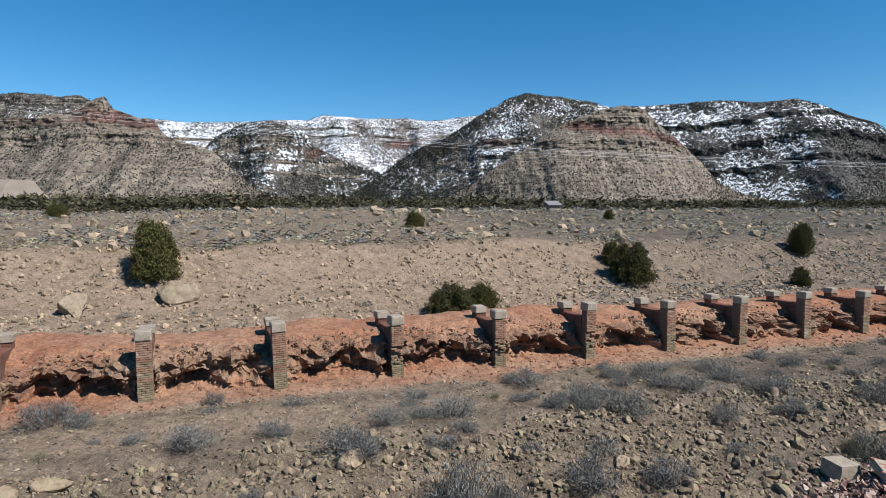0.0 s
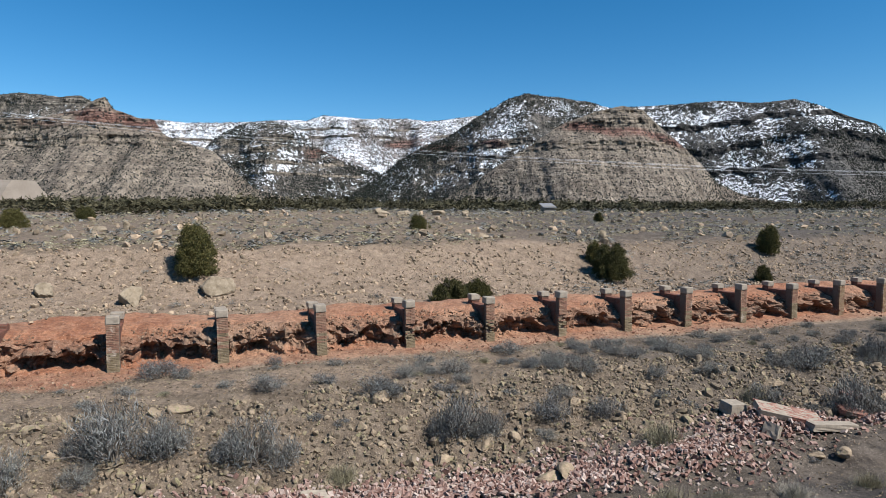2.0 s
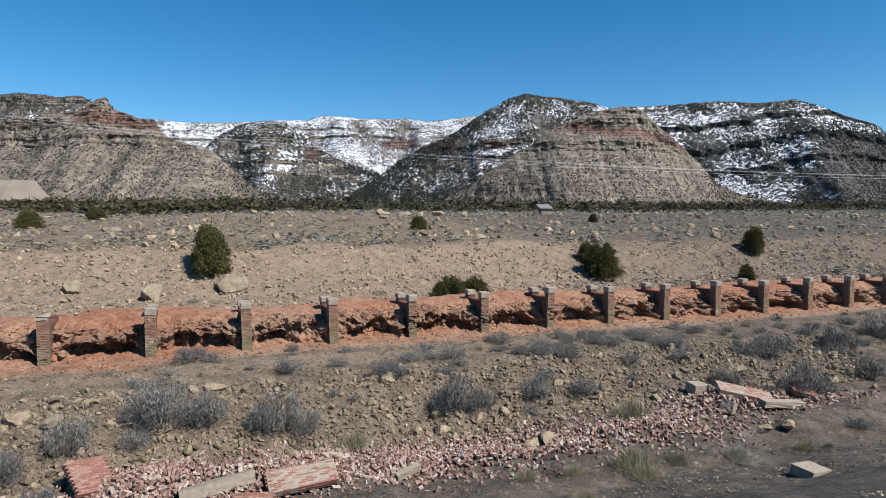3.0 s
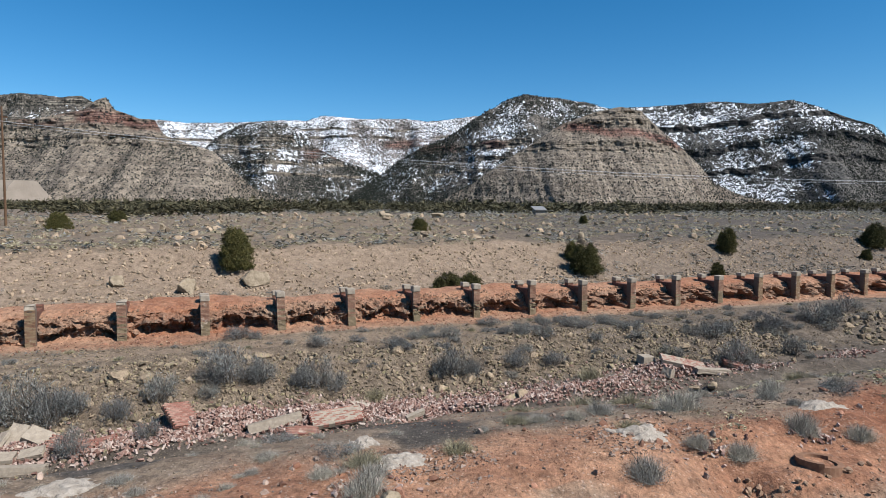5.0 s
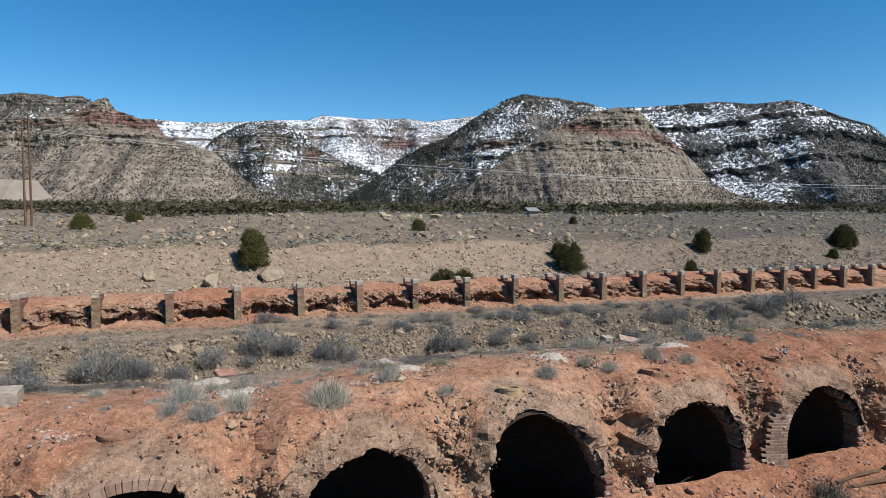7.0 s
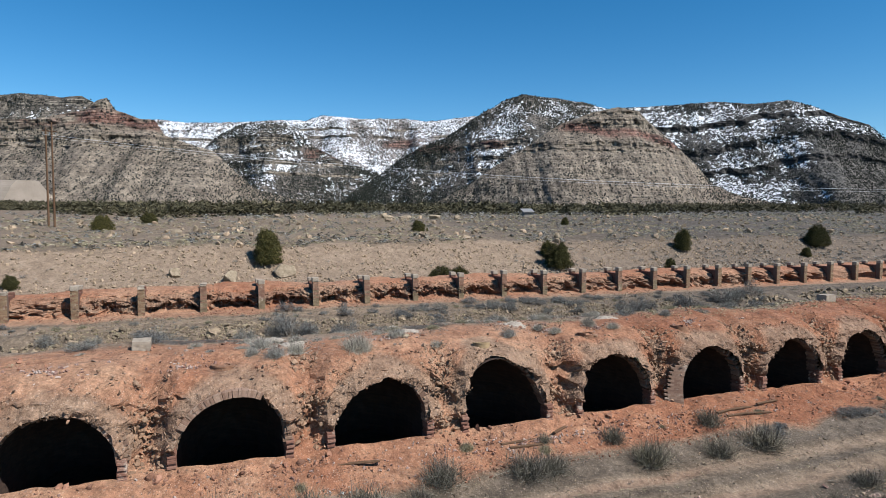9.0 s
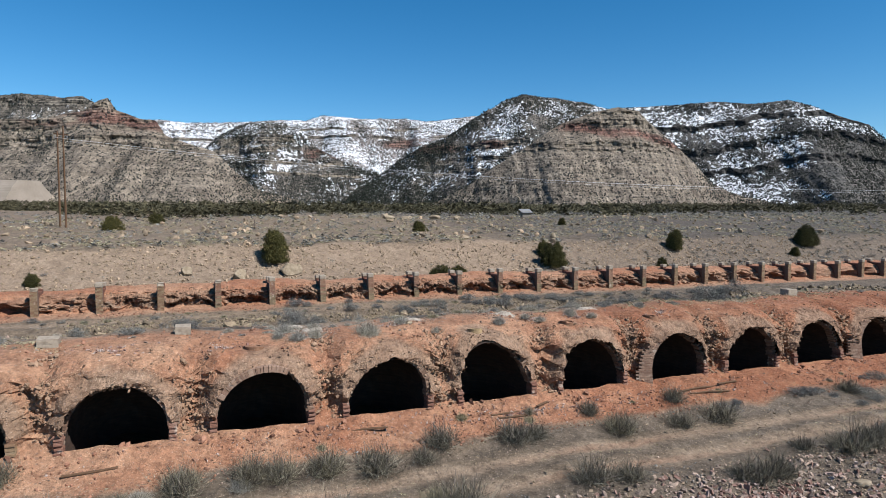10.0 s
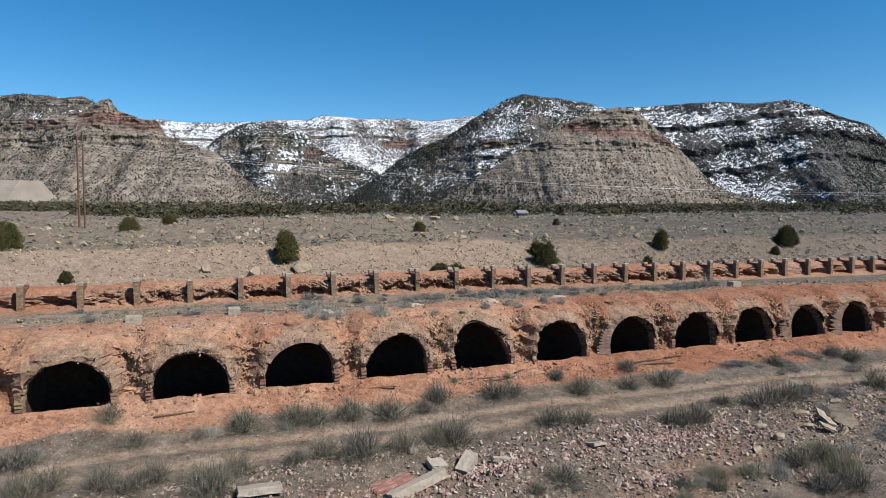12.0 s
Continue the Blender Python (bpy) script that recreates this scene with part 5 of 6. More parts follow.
def scatter(kind, count, u0, u1, v0, v1, w0, w1, squash=0.8):
    for _ in range(count):
        build_bush(kind, BUSH_RAND.uniform(u0, u1), BUSH_RAND.uniform(v0, v1), BUSH_RAND.uniform(w0, w1), BUSH_RAND, squash)


scatter("sage", 34, -25, 60, 16.3, 19.6, 0.4, 1.0, 0.65)
scatter("sage", 34, 7, 42, 12.5, 19.6, 0.6, 1.5, 0.8)
scatter("dry", 16, -25, 50, 16.6, 20.0, 0.35, 0.8, 0.6)
scatter("sage", 26, -2, 50, 11.0, 16.0, 0.4, 1.1, 0.7)
scatter("sage", 8, -25, -3, 13.5, 16.0, 0.35, 0.7, 0.6)
scatter("sage", 14, 10, 60, 3.5, 10.5, 0.5, 1.3, 0.7)
scatter("dry", 14, 4, 50, 3.0, 7.0, 0.5, 1.2, 0.7)
scatter("pale", 60, -20, 40, -7.4, -3.8, 0.2, 0.5, 0.7)
scatter("pale", 24, -10.5, -4.5, -7.9, -5.0, 0.25, 0.55, 0.5)
scatter("dry", 16, -4, 16, -7.0, -4.0, 0.35, 0.8, 0.6)
scatter("sage", 20, -20, 60, -6.4, -3.0, 0.3, 0.9, 0.55)
scatter("dry", 10, -20, 30, -11.2, -10.4, 0.3, 0.6)
scatter("sage", 18, 12, 70, -13.5, -10.8, 0.6, 1.5, 0.7)
scatter("sage", 12, 10, 60, -19, -15.5, 0.6, 1.6, 0.7)
scatter("sage", 22, 9, 34, -21, -15.5, 0.4, 1.3, 0.65)
scatter("dry", 10, 8, 30, -20, -15.5, 0.4, 0.9, 0.65)
scatter("sage", 26, 45, 130, 33, 48, 0.7, 1.6, 0.65)
scatter("sage", 12, 7, 24, -12.6, -11.2, 0.5, 1.2, 0.65)
scatter("dry", 10, -6, 18, -22.5, -20.0, 0.6, 1.4, 0.7)
scatter("sage", 60, -45, 110, 34, 47, 0.4, 1.2, 0.7)

# junipers
for u, v, h, w, squat in ((-2.9, 45.0, 4.1, 3.4, False), (14.9, 36.8, 2.3, 3.6, True), (17.4, 37.4, 2.2, 3.0, True), (33.2, 42.0, 3.7, 3.7, False), (57.0, 45.5, 3.5, 2.5, False),
                          (48.9, 39.0, 1.8, 1.9, False), (33.3, 44.9, 2.2, 1.7, False), (22.1, 65, 2.0, 2.9, True), (57.4, 78, 1.6, 1.7, False), (85.5, 45.6, 3.6, 4.2, True),
                          (-26.7, 42.0, 1.5, 1.6, False), (79, 42.5, 1.6, 1.7, False), (-34.5, 50.4, 3.4, 4.6, True), (-24.6, 87.5, 2.6, 3.9, True), (-18.5, 101, 2.2, 3.4, True), (-44, 84, 2.8, 3.6, True)):
    x, y = xy(u, v)
    build_juniper(x, y, h, w, int(1000 + 7 * u + v), squat)


def far_belt():
    """The belt of junipers across the plain."""
    rng = np.random.default_rng(41)
    blob = [leaf_blob(95, np.random.default_rng(60 + j), 0.115) for j in range(6)]
    verts = []
    placed = 0
    while placed < 3200:
        t = rng.uniform(-0.95, 0.95)
        dist = 125 + 850 * rng.random() ** 1.8
        x, y = t * (dist + 40), dist
        u, v = uv(x, y)
        if v < 118 or (v < 165 and rng.random() < 0.7) or fbm(x / 60, y / 60, 2, 141) < -0.35 - 0.4 * (dist > 300):
            continue
        s = rng.uniform(2.0, 4.2)
        a = rng.uniform(0, 6.28)
        b = blob[rng.integers(0, 6)] * np.array([s * rng.uniform(1.1, 1.7), s * rng.uniform(1.1, 1.7), s * 0.98])
        b = np.stack([b[:, 0] * math.cos(a) - b[:, 1] * math.sin(a), b[:, 0] * math.sin(a) + b[:, 1] * math.cos(a), b[:, 2]], -1)
        verts.append(b + np.array([x, y, float(land(u, v)) - 0.15]))
        placed += 1
    tagged(new("juniper_belt", tri_mesh("juniper_belt", np.concatenate(verts), M_BELT)), "dark belt of low junipers across the plain", "trees", kind="stuff")


far_belt()


def sage_flat():
    """Low sage and grass between the countable bushes."""
    rng = np.random.default_rng(43)
    pieces = {"sage": [], "dry": []}

    def field(count, u0, u1, v0, v1, s0, s1, n, kind, patchy=0.0, gain=1.0):
        shapes = [leaf_blob(n if v0 > 30 else n + 8, np.random.default_rng(80 + j), 0.2 if v0 > 30 else 0.12) for j in range(5)]
        vs = v0 + (v1 - v0) * rng.random(count) ** gain
        us = rng.uniform(u0, u1, count) * (1 + np.clip(vs - 60, 0, None) / 90)
        keep = fbm(us / 6, vs / 6, 2, 151) > patchy - 0.4
        us, vs = us[keep], vs[keep]
        sizes = rng.uniform(s0, s1, len(us)) * (1 + np.clip(vs - 70, 0, None) / 120)
        xs, ys = xy(us, vs)
        for x, y, z, s in zip(xs, ys, land(us, vs), sizes):
            a = rng.uniform(0, 6.28)
            b = shapes[rng.integers(0, 5)] * np.array([s * 1.3, s * 1.3, s * 0.62])
            b = np.stack([b[:, 0] * math.cos(a) - b[:, 1] * math.sin(a), b[:, 0] * math.sin(a) + b[:, 1] * math.cos(a), b[:, 2]], -1)
            pieces[kind].append(b + np.array([x, y, z - 0.03]))

    field(5200, -75, 130, 48.5, 190, 0.3, 0.8, 16, "sage", 0.05, 1.5)
    field(5500, -75, 130, 48.5, 150, 0.25, 0.6, 12, "dry", 0.1, 1.5)
    field(11000, -60, 120, 48.5, 110, 0.16, 0.42, 9, "dry", 0.0, 1.3)
    field(900, -28, 60, 16.2, 20.2, 0.10, 0.28, 12, "sage", 0.3)
    field(700, -28, 60, 11.0, 20.4, 0.08, 0.22, 12, "dry", 0.25)
    field(500, -20, 60, 2.5, 7.0, 0.08, 0.25, 12, "dry", 0.2)
    field(4600, -20, 40, -7.8, -2.0, 0.06, 0.24, 12, "dry", 0.15)
    field(1600, -20, 40, -7.2, -2.0, 0.05, 0.2, 12, "sage", 0.2)
    field(700, -28, 60, -16.0, -14.8, 0.08, 0.25, 12, "sage", 0.2)
    field(400, -28, 60, -12.3, -11.0, 0.08, 0.25, 12, "sage", 0.2)
    field(300, -28, 60, -13.9, -13.2, 0.06, 0.16, 10, "dry", 0.2)
    field(500, -28, 60, -26, -19, 0.1, 0.35, 12, "dry", 0.3)
    field(1300, -50, 110, 30, 48, 0.15, 0.45, 12, "sage", 0.2)
    field(700, -50, 110, 30, 48, 0.12, 0.35, 12, "dry", 0.2)
    field(2200, 25, 130, 33, 48, 0.2, 0.65, 12, "sage", 0.1)
    field(900, 9, 40, -21, -15.4, 0.1, 0.35, 12, "sage", 0.15)
    for kind, mat, label in (("sage", M_SAGE, "low grey sage cover over the flat"), ("dry", M_DRY, "short dry grass over the flat and banks")):
        tagged(new(f"{kind}_cover", tri_mesh(f"{kind}_cover", np.concatenate(pieces[kind]), mat)), label, "scrub", kind="stuff")


sage_flat()


# ---- stones ----
def stone_shape(seed, level=1):
    rng = np.random.default_rng(seed)
    bm = bmesh.new()
    bmesh.ops.create_icosphere(bm, subdivisions=max(level, 1), radius=0.5)
    v = np.array([p.co[:] for p in bm.verts])
    f = np.array([[p.index for p in t.verts] for t in bm.faces])
    bm.free()
    for _ in range(7):
        d = rng.normal(size=3)
        d /= np.linalg.norm(d)
        cut = rng.uniform(0.18, 0.36)
        over = np.clip(v @ d - cut, 0, None)
        v = v - over[:, None] * d
    v = v * np.array([1.25, 0.95, 0.8]) + rng.normal(size=v.shape) * (0.025 if level < 3 else 0.012)
    return v, f


STONES = [stone_shape(200 + j, 1) for j in range(10)]
LARGE_STONES = [stone_shape(270 + j, 2) for j in range(10)]
FAR_STONES = [stone_shape(240 + j, 1) for j in range(10)]


def random_turn(rng):
    q = rng.normal(size=4)
    q /= np.linalg.norm(q)
    w, x, y, z = q
    return np.array([[1 - 2 * (y * y + z * z), 2 * (x * y - z * w), 2 * (x * z + y * w)], [2 * (x * y + z * w), 1 - 2 * (x * x + z * z), 2 * (y * z - x * w)], [2 * (x * z - y * w), 2 * (y * z + x * w), 1 - 2 * (x * x + y * y)]])


def stone_field(name, label, mat, seed, bands):
    """bands: count, u0, u1, v0, v1, smallest, largest, patchiness."""
    rng = np.random.default_rng(seed)
    vs, fs, base = [], [], 0
    for count, u0, u1, v0, v1, s0, s1, patchy in bands:
        us, ws = rng.uniform(u0, u1, count), rng.uniform(v0, v1, count)
        keep = fbm(us / 2.5, ws / 2.0, 2, seed) > patchy - 0.5
        us, ws = us[keep], ws[keep]
        sizes = s0 + (s1 - s0) * rng.random(len(us)) ** 2.2
        xs, ys = xy(us, ws)
        zs = land(us, ws)
        for x, y, z, size in zip(xs, ys, zs, sizes):
            sv, sf = (FAR_STONES if v0 > 30 else LARGE_STONES if size > 0.24 else STONES)[rng.integers(0, 10)]
            vs.append(sv @ random_turn(rng).T * size + np.array([x, y, z + size * 0.12]))
            fs.append(sf + base)
            base += len(sv)
    tagged(new(name, mesh_data(name, np.concatenate(vs), np.concatenate(fs), [mat])), label, "stones", kind="stuff")


stone_field("bank_stones", "brown lichen spotted angular stones on the bank", M_BROWN_STONE, 301,
            [(13500, -18, 30, 11.0, 16.3, 0.05, 0.26, -0.35), (380, -18, 30, 11.0, 16.0, 0.26, 0.52, 0.0), (900, -26, -18, 11.2, 16.2, 0.1, 0.46, 0.1), (1600, 34, 75, 11.2, 16.0, 0.15, 0.6, 0.1), (1800, -20, 34, 16, 20.5, 0.03, 0.18, 0.2), (250, -20, 30, 9.5, 11.5, 0.1, 0.5, 0.2)])
stone_field("slope_stones", "tan sandstone pieces littering the far slope", M_TAN_STONE, 303,
            [(10500, -40, 85, 33, 48.5, 0.09, 0.5, 0.0), (900, 85, 130, 33, 48.5, 0.15, 0.6, 0.0), (1500, -70, 170, 48, 100, 0.2, 1.4, 0.2), (250, -30, 60, 24, 30, 0.06, 0.3, 0.2), (160, -60, 160, 95, 112, 0.5, 2.0, 0.3)])
stone_field("lane_stones", "pale broken stones and spoil beside the lane", M_PALE_STONE, 305,
            [(7500, -20, 30, -21.5, -15.4, 0.05, 0.24, 0.0), (500, 40, 80, -21, -15.4, 0.1, 0.4, 0.2), (500, -24, 40, -15.4, -11, 0.03, 0.10, 0.2), (700, -22, 30, -8.5, -3, 0.03, 0.16, 0.2), (500, -20, 40, 2, 6, 0.03, 0.14, 0.2)])
stone_field("red_clods", "baked red clods and brick bits below the ovens", M_RED_CLOD, 307,
            [(2400, -26, 45, -11.8, -9.9, 0.03, 0.15, 0.2), (320, -20, 34, -10.4, -9.8, 0.08, 0.26, 0.1), (900, -24, 45, 20.0, 21.5, 0.04, 0.24, 0.3), (600, -22, 40, -9.0, -6.0, 0.03, 0.18, 0.3), (300, -24, 45, 22.6, 24.5, 0.03, 0.15, 0.2)])


def gravel(name, label, mat, seed, bands):
    """Small four-sided chips strewn on the ground: count, u0, u1, v0, v1, smallest, largest."""
    rng = np.random.default_rng(seed)
    vs = []
    for count, u0, u1, v0, v1, s0, s1 in bands:
        us, ws = rng.uniform(u0, u1, count), rng.uniform(v0, v1, count)
        keep = fbm(us / 1.6, ws / 1.4, 2, seed) + rng.uniform(-0.5, 0.5, count) > -0.1
        us, ws = us[keep], ws[keep]
        n = len(us)
        xs, ys = xy(us, ws)
        size = s0 + (s1 - s0) * rng.random(n) ** 2
        p = rng.normal(size=(n, 4, 3))
        p /= np.linalg.norm(p, axis=-1, keepdims=True)
        p[:, 3, 2] = np.abs(p[:, 3, 2]) + 0.2
        vs.append(p * size[:, None, None] * np.array([0.6, 0.6, 0.4]) + np.stack([xs, ys, land(us, ws) + size * 0.1], -1)[:, None, :])
    v = np.concatenate(vs)
    tri = np.array([[0, 1, 2], [0, 3, 1], [1, 3, 2], [2, 3, 0]])
    f = (tri[None] + (np.arange(len(v)) * 4)[:, None, None]).reshape(-1, 3)
    tagged(new(name, mesh_data(name, v.reshape(-1, 3), f, [mat])), label, "gravel", kind="stuff")


gravel("tan_gravel", "tan and brown stone chips over the flats", M_TAN_STONE, 341, [(12000, -18, 30, 8.0, 20.5, 0.05, 0.15), (15000, -18, 26, -21.5, -15.3, 0.05, 0.17), (4500, -18, 26, -15.3, -11, 0.03, 0.09), (17000, -20, 60, 33, 48, 0.07, 0.26)])
gravel("dark_gravel", "dark cinder chips in the valley", M_BROWN_STONE, 343, [(7000, -16, 30, 2.0, 10.0, 0.04, 0.13), (900, -18, 26, -12.0, -10.8, 0.03, 0.09), (1500, -18, 24, -9.2, -4.5, 0.03, 0.06), (4500, -18, 26, -21, -11, 0.04, 0.12), (5000, -18, 30, 16, 20, 0.05, 0.14), (9000, -20, 34, 10.8, 16.3, 0.06, 0.2)])
gravel("red_gravel", "red baked clay chips on the oven bank", M_RED_CLOD, 345, [(11000, -15, 17, -9.2, -4.0, 0.02, 0.06), (3000, 17, 30, -9.2, -4.5, 0.03, 0.11), (9000, -18, 26, -11.8, -9.9, 0.03, 0.10), (4000, -18, 30, 19.8, 21.6, 0.04, 0.13)])
gravel("pale_gravel", "pale lime and brick chips", M_PALE_STONE, 347, [(4500, -18, 24, -9.2, -3.5, 0.025, 0.07), (900, -0.5, 1.7, -7.8, -6.4, 0.03, 0.09), (900, -4.5, -2.1, -7.4, -6.0, 0.03, 0.09), (900, -8.5, -6.5, -8.2, -5.8, 0.03, 0.09), (700, 3.5, 5.7, -6.8, -5.6, 0.03, 0.09), (14000, -18, 26, -21.5, -15.3, 0.04, 0.15), (3500, -16, 26, 3.0, 9.0, 0.03, 0.11), (3000, -18, -2, 4.0, 11.0, 0.04, 0.15), (1800, -18, 26, -11.8, -10, 0.03, 0.11)])


def face_clods(name, label, mat, points, count, s0, s1, seed):
    """Crumbling lumps that stick out of an upright face."""
    rng = np.random.default_rng(seed)
    pick = points[rng.integers(0, len(points), count)] + rng.normal(size=(count, 3)) * 0.05
    loose = fbm(pick[:, 0] / 1.2, (pick[:, 1] + 2 * pick[:, 2]) / 1.2, 2, seed) > -0.25
    vs, fs, base = [], [], 0
    for p in pick[loose]:
        size = s0 + (s1 - s0) * rng.random() ** 2.5
        sv, sf = STONES[rng.integers(0, 10)]
        vs.append(sv @ random_turn(rng).T * size + p + np.array([0, 0.25 * size, -0.1 * size]))
        fs.append(sf + base)
        base += len(sv)
    tagged(new(name, mesh_data(name, np.concatenate(vs), np.concatenate(fs), [mat])), label, "clods", kind="stuff")


face_clods("oven_bank_clods", "scorched brown clods in the oven bank's worn face", M_CRUST, OVEN_FACE, 8500, 0.03, 0.13, 331)
face_clods("gap_clods", "rough scorched lumps between the oven mouths", M_CRUST, GAP_FACE, 5200, 0.05, 0.24, 335)
face_clods("bay_clods", "crumbling brown clods in the faces between the pillars", M_BAY_CLOD, BAY_FACE, 9000, 0.04, 0.20, 333)


# ---- fallen brick rubble in the valley ----
def brick_rubble():
    rng = np.random.default_rng(311)
    corners = np.array([[a, b, c] for a in (-0.5, 0.5) for b in (-0.5, 0.5) for c in (-0.5, 0.5)])
    quads = np.array([[0, 1, 3, 2], [4, 6, 7, 5], [0, 4, 5, 1], [2, 3, 7, 6], [0, 2, 6, 4], [1, 5, 7, 3]])
    vs, fs = [], []
    valley = [(-9.3, 10.4, 3.2, 1.5, 800, 0.2), (-5.4, 11.1, 2.6, 1.1, 1900, 0.5), (-1.4, 10.5, 3.4, 1.3, 3200, 0.6), (2.4, 10.4, 2.6, 1.2, 1800, 0.4), (4.6, 10.1, 3.2, 1.6, 1500, 0.25), (8.0, 9.6, 3.6, 1.9, 1300, 0.12), (12.5, 9.4, 3.6, 1.9, 1000, 0.1), (17.2, 10.4, 3.2, 1.4, 1500, 0.5), (-12.4, 11.0, 2.6, 1.2, 1000, 0.4), (-7.0, 10.6, 2.2, 1.0, 350, 0.2), (22.0, 9.6, 2.2, 0.9, 240, 0.15), (30.0, 10.0, 3.0, 1.0, 200, 0.1)]
    banks = [(-10.5, -8.4, 0.8, 0.4, 60, 0.03), (3.5, -8.1, 0.6, 0.4, 45, 0.03), (-4.2, -7.6, 1.0, 0.6, 50, 0.02), (-13.8, -8.4, 1.0, 0.5, 60, 0.03), (7.8, -8.3, 0.7, 0.4, 45, 0.02), (1.5, -7.9, 0.7, 0.2, 24, 0.02), (0.0, -10.6, 16, 0.9, 420, 0.03), (-4.5, -17.3, 3.0, 1.0, 360, 0.05), (3.0, -17.4, 7.0, 1.8, 800, 0.02), (-8.5, -18.2, 4.0, 1.2, 300, 0.02), (0.5, -19.8, 1.2, 0.7, 220, 0.1), (10.5, -18.0, 1.6, 0.8, 120, 0.15)]
    for cu, cv, ru, rv, count, rise in valley + banks:
        for _ in range(count):
            a, r = rng.uniform(0, 6.28), min(1.5, abs(rng.normal()) * 0.55)
            u, v = cu + ru * r * math.cos(a), cv + rv * r * math.sin(a)
            if -9.95 < v < -9.1:
                continue
            x, y = xy(u, v)
            dims = np.array([rng.uniform(0.05, 0.22), 0.10, 0.062]) * rng.uniform(0.5, 1.1) * (0.55 if -12 < cv < -6 else 1.15 if cv > 0 else 1.0)
            p = (corners + rng.normal(size=(8, 3)) * 0.13) * dims @ random_turn(rng).T
            z = float(land(u, v)) + (0.015 if -12 < cv < -6 else 0.03) + rise * max(0, 1 - r) * rng.random()
            fs.append(quads + 8 * len(vs))
            vs.append(p + np.array([x, y, z]))
    tagged(new("brick_rubble", mesh_data("brick_rubble", np.concatenate(vs), np.concatenate(fs), [M_RUBBLE_BRICK])), "heaps of broken pink and white bricks", "rubble", kind="stuff")


brick_rubble()


def place(name, me, u, v, lift, rx, ry, rz, label, category, group=""):
    x, y = xy(u, v)
    ob = new(name, me)
    ob.matrix_world = pose(x, y, on_land(x, y) + lift, rx, ry, rz)
    return tagged(ob, label, category, group)


def slab_mesh(sx, sy, sz, seed, mat=None):
    bm = bmesh.new()
    rng = np.random.default_rng(seed)
    box(bm, 0, 0, 0, sx, sy, sz)
    bmesh.ops.subdivide_edges(bm, edges=bm.edges, cuts=3, use_grid_fill=True)
    for v in bm.verts:
        v.co += Vector(rng.normal(size=3)) * 0.005
        if abs(v.co.x) > sx * 0.45:
            v.co.x *= 1 + rng.normal() * 0.02
    return from_bmesh("slab", bm, mat or M_CONCRETE)


for u, v, sx, sy, sz, lift, rx, ry, rz in (
        (-3.3, 10.2, 2.1, 0.48, 0.36, 0.26, -14, -8, 24), (2.4, 9.4, 0.85, 0.22, 0.2, 0.2, 10, -14, 30), (0.3, 10.9, 0.75, 0.35, 0.12, 0.25, 18, 10, 34), (-12.0, 9.3, 2.0, 0.45, 0.3, 0.12, -8, 3, 12),
        (-12.6, 10.4, 0.8, 0.6, 0.3, 0.2, 12, 3, 18), (-11.4, 11.3, 1.5, 0.7, 0.14, 0.3, 24, 26, 10), (-12.5, 11.5, 0.6, 1.2, 0.16, 0.45, 44, 12, 4), (-11.7, 10.4, 0.8, 0.5, 0.14, 0.2, 20, -8, 15), (-12.9, 11.2, 0.35, 1.1, 0.14, 0.4, 36, -14, -12), (-14.0, 10.6, 0.7, 0.6, 0.1, 0.2, 20, 12, 10),):
    place("concrete_slab", slab_mesh(sx, sy, sz, int(abs(u * 31 + v))), u, v, lift, rx, ry, rz, "fallen weathered concrete block among brick rubble", "slab", "fallen concrete blocks")
for u, v, sx, sy, sz, lift, rx, ry, rz in (
        (16.2, 11.5, 0.75, 0.6, 0.42, 0.25, 5, 4, 20), (16.0, 9.6, 0.5, 0.5, 0.5, 0.25, 10, 20, 50),
        (18.6, 9.3, 2.0, 0.4, 0.26, 0.26, 4, 6, 15), (13.2, 3.8, 0.95, 0.7, 0.3, 0.12, 4, 6, 30), (-6.8, 11.4, 1.0, 0.4, 0.08, 0.1, 10, -8, 25), (-11.8, -6.5, 0.5, 0.5, 0.34, 0.1, 3, 2, 22),
        (-15.8, -7.0, 0.62, 0.5, 0.36, 0.1, 2, 3, 25)):
    place("concrete_slab", slab_mesh(sx, sy, sz, int(abs(u * 31 + v))), u, v, lift, rx, ry, rz, "fallen weathered concrete block among brick rubble", "slab", "fallen concrete blocks")
for u, v, sx, sy, sz, lift, rx, ry, rz in (
        (-7.0, -17.6, 2.2, 0.34, 0.3, 0.14, -10, -6, 40), (-11.7, -16.9, 1.25, 0.7, 0.22, 0.06, -14, 2, 20), (-5.0, -16.9, 0.9, 0.45, 0.32, 0.16, 8, -22, 62), (-6.0, -16.7, 0.6, 0.5, 0.16, 0.12, 12, 8, 30),
        (-6.5, -15.7, 0.28, 0.2, 0.16, 0.1, 5, 5, 20), (-0.1, -17.3, 0.55, 0.5, 0.1, 0.08, -16, 3, 24), (1.3, -17.2, 0.26, 0.22, 0.2, 0.1, 10, 10, 40), (-3.6, -17.0, 0.9, 0.18, 0.14, 0.06, 3, 6, 12)):
    place("concrete_slab", slab_mesh(sx, sy, sz, int(abs(u * 37 + v))), u, v, lift, rx, ry, rz, "pale concrete block lying on grey spoil", "slab", "concrete blocks beside the lane")
tagged(place("concrete_slab", slab_mesh(0.62, 0.5, 0.42, 5), 17.6, -6.6, 0.16, 0, 0, 20, "weathered square concrete stub on the oven bank", "slab"))


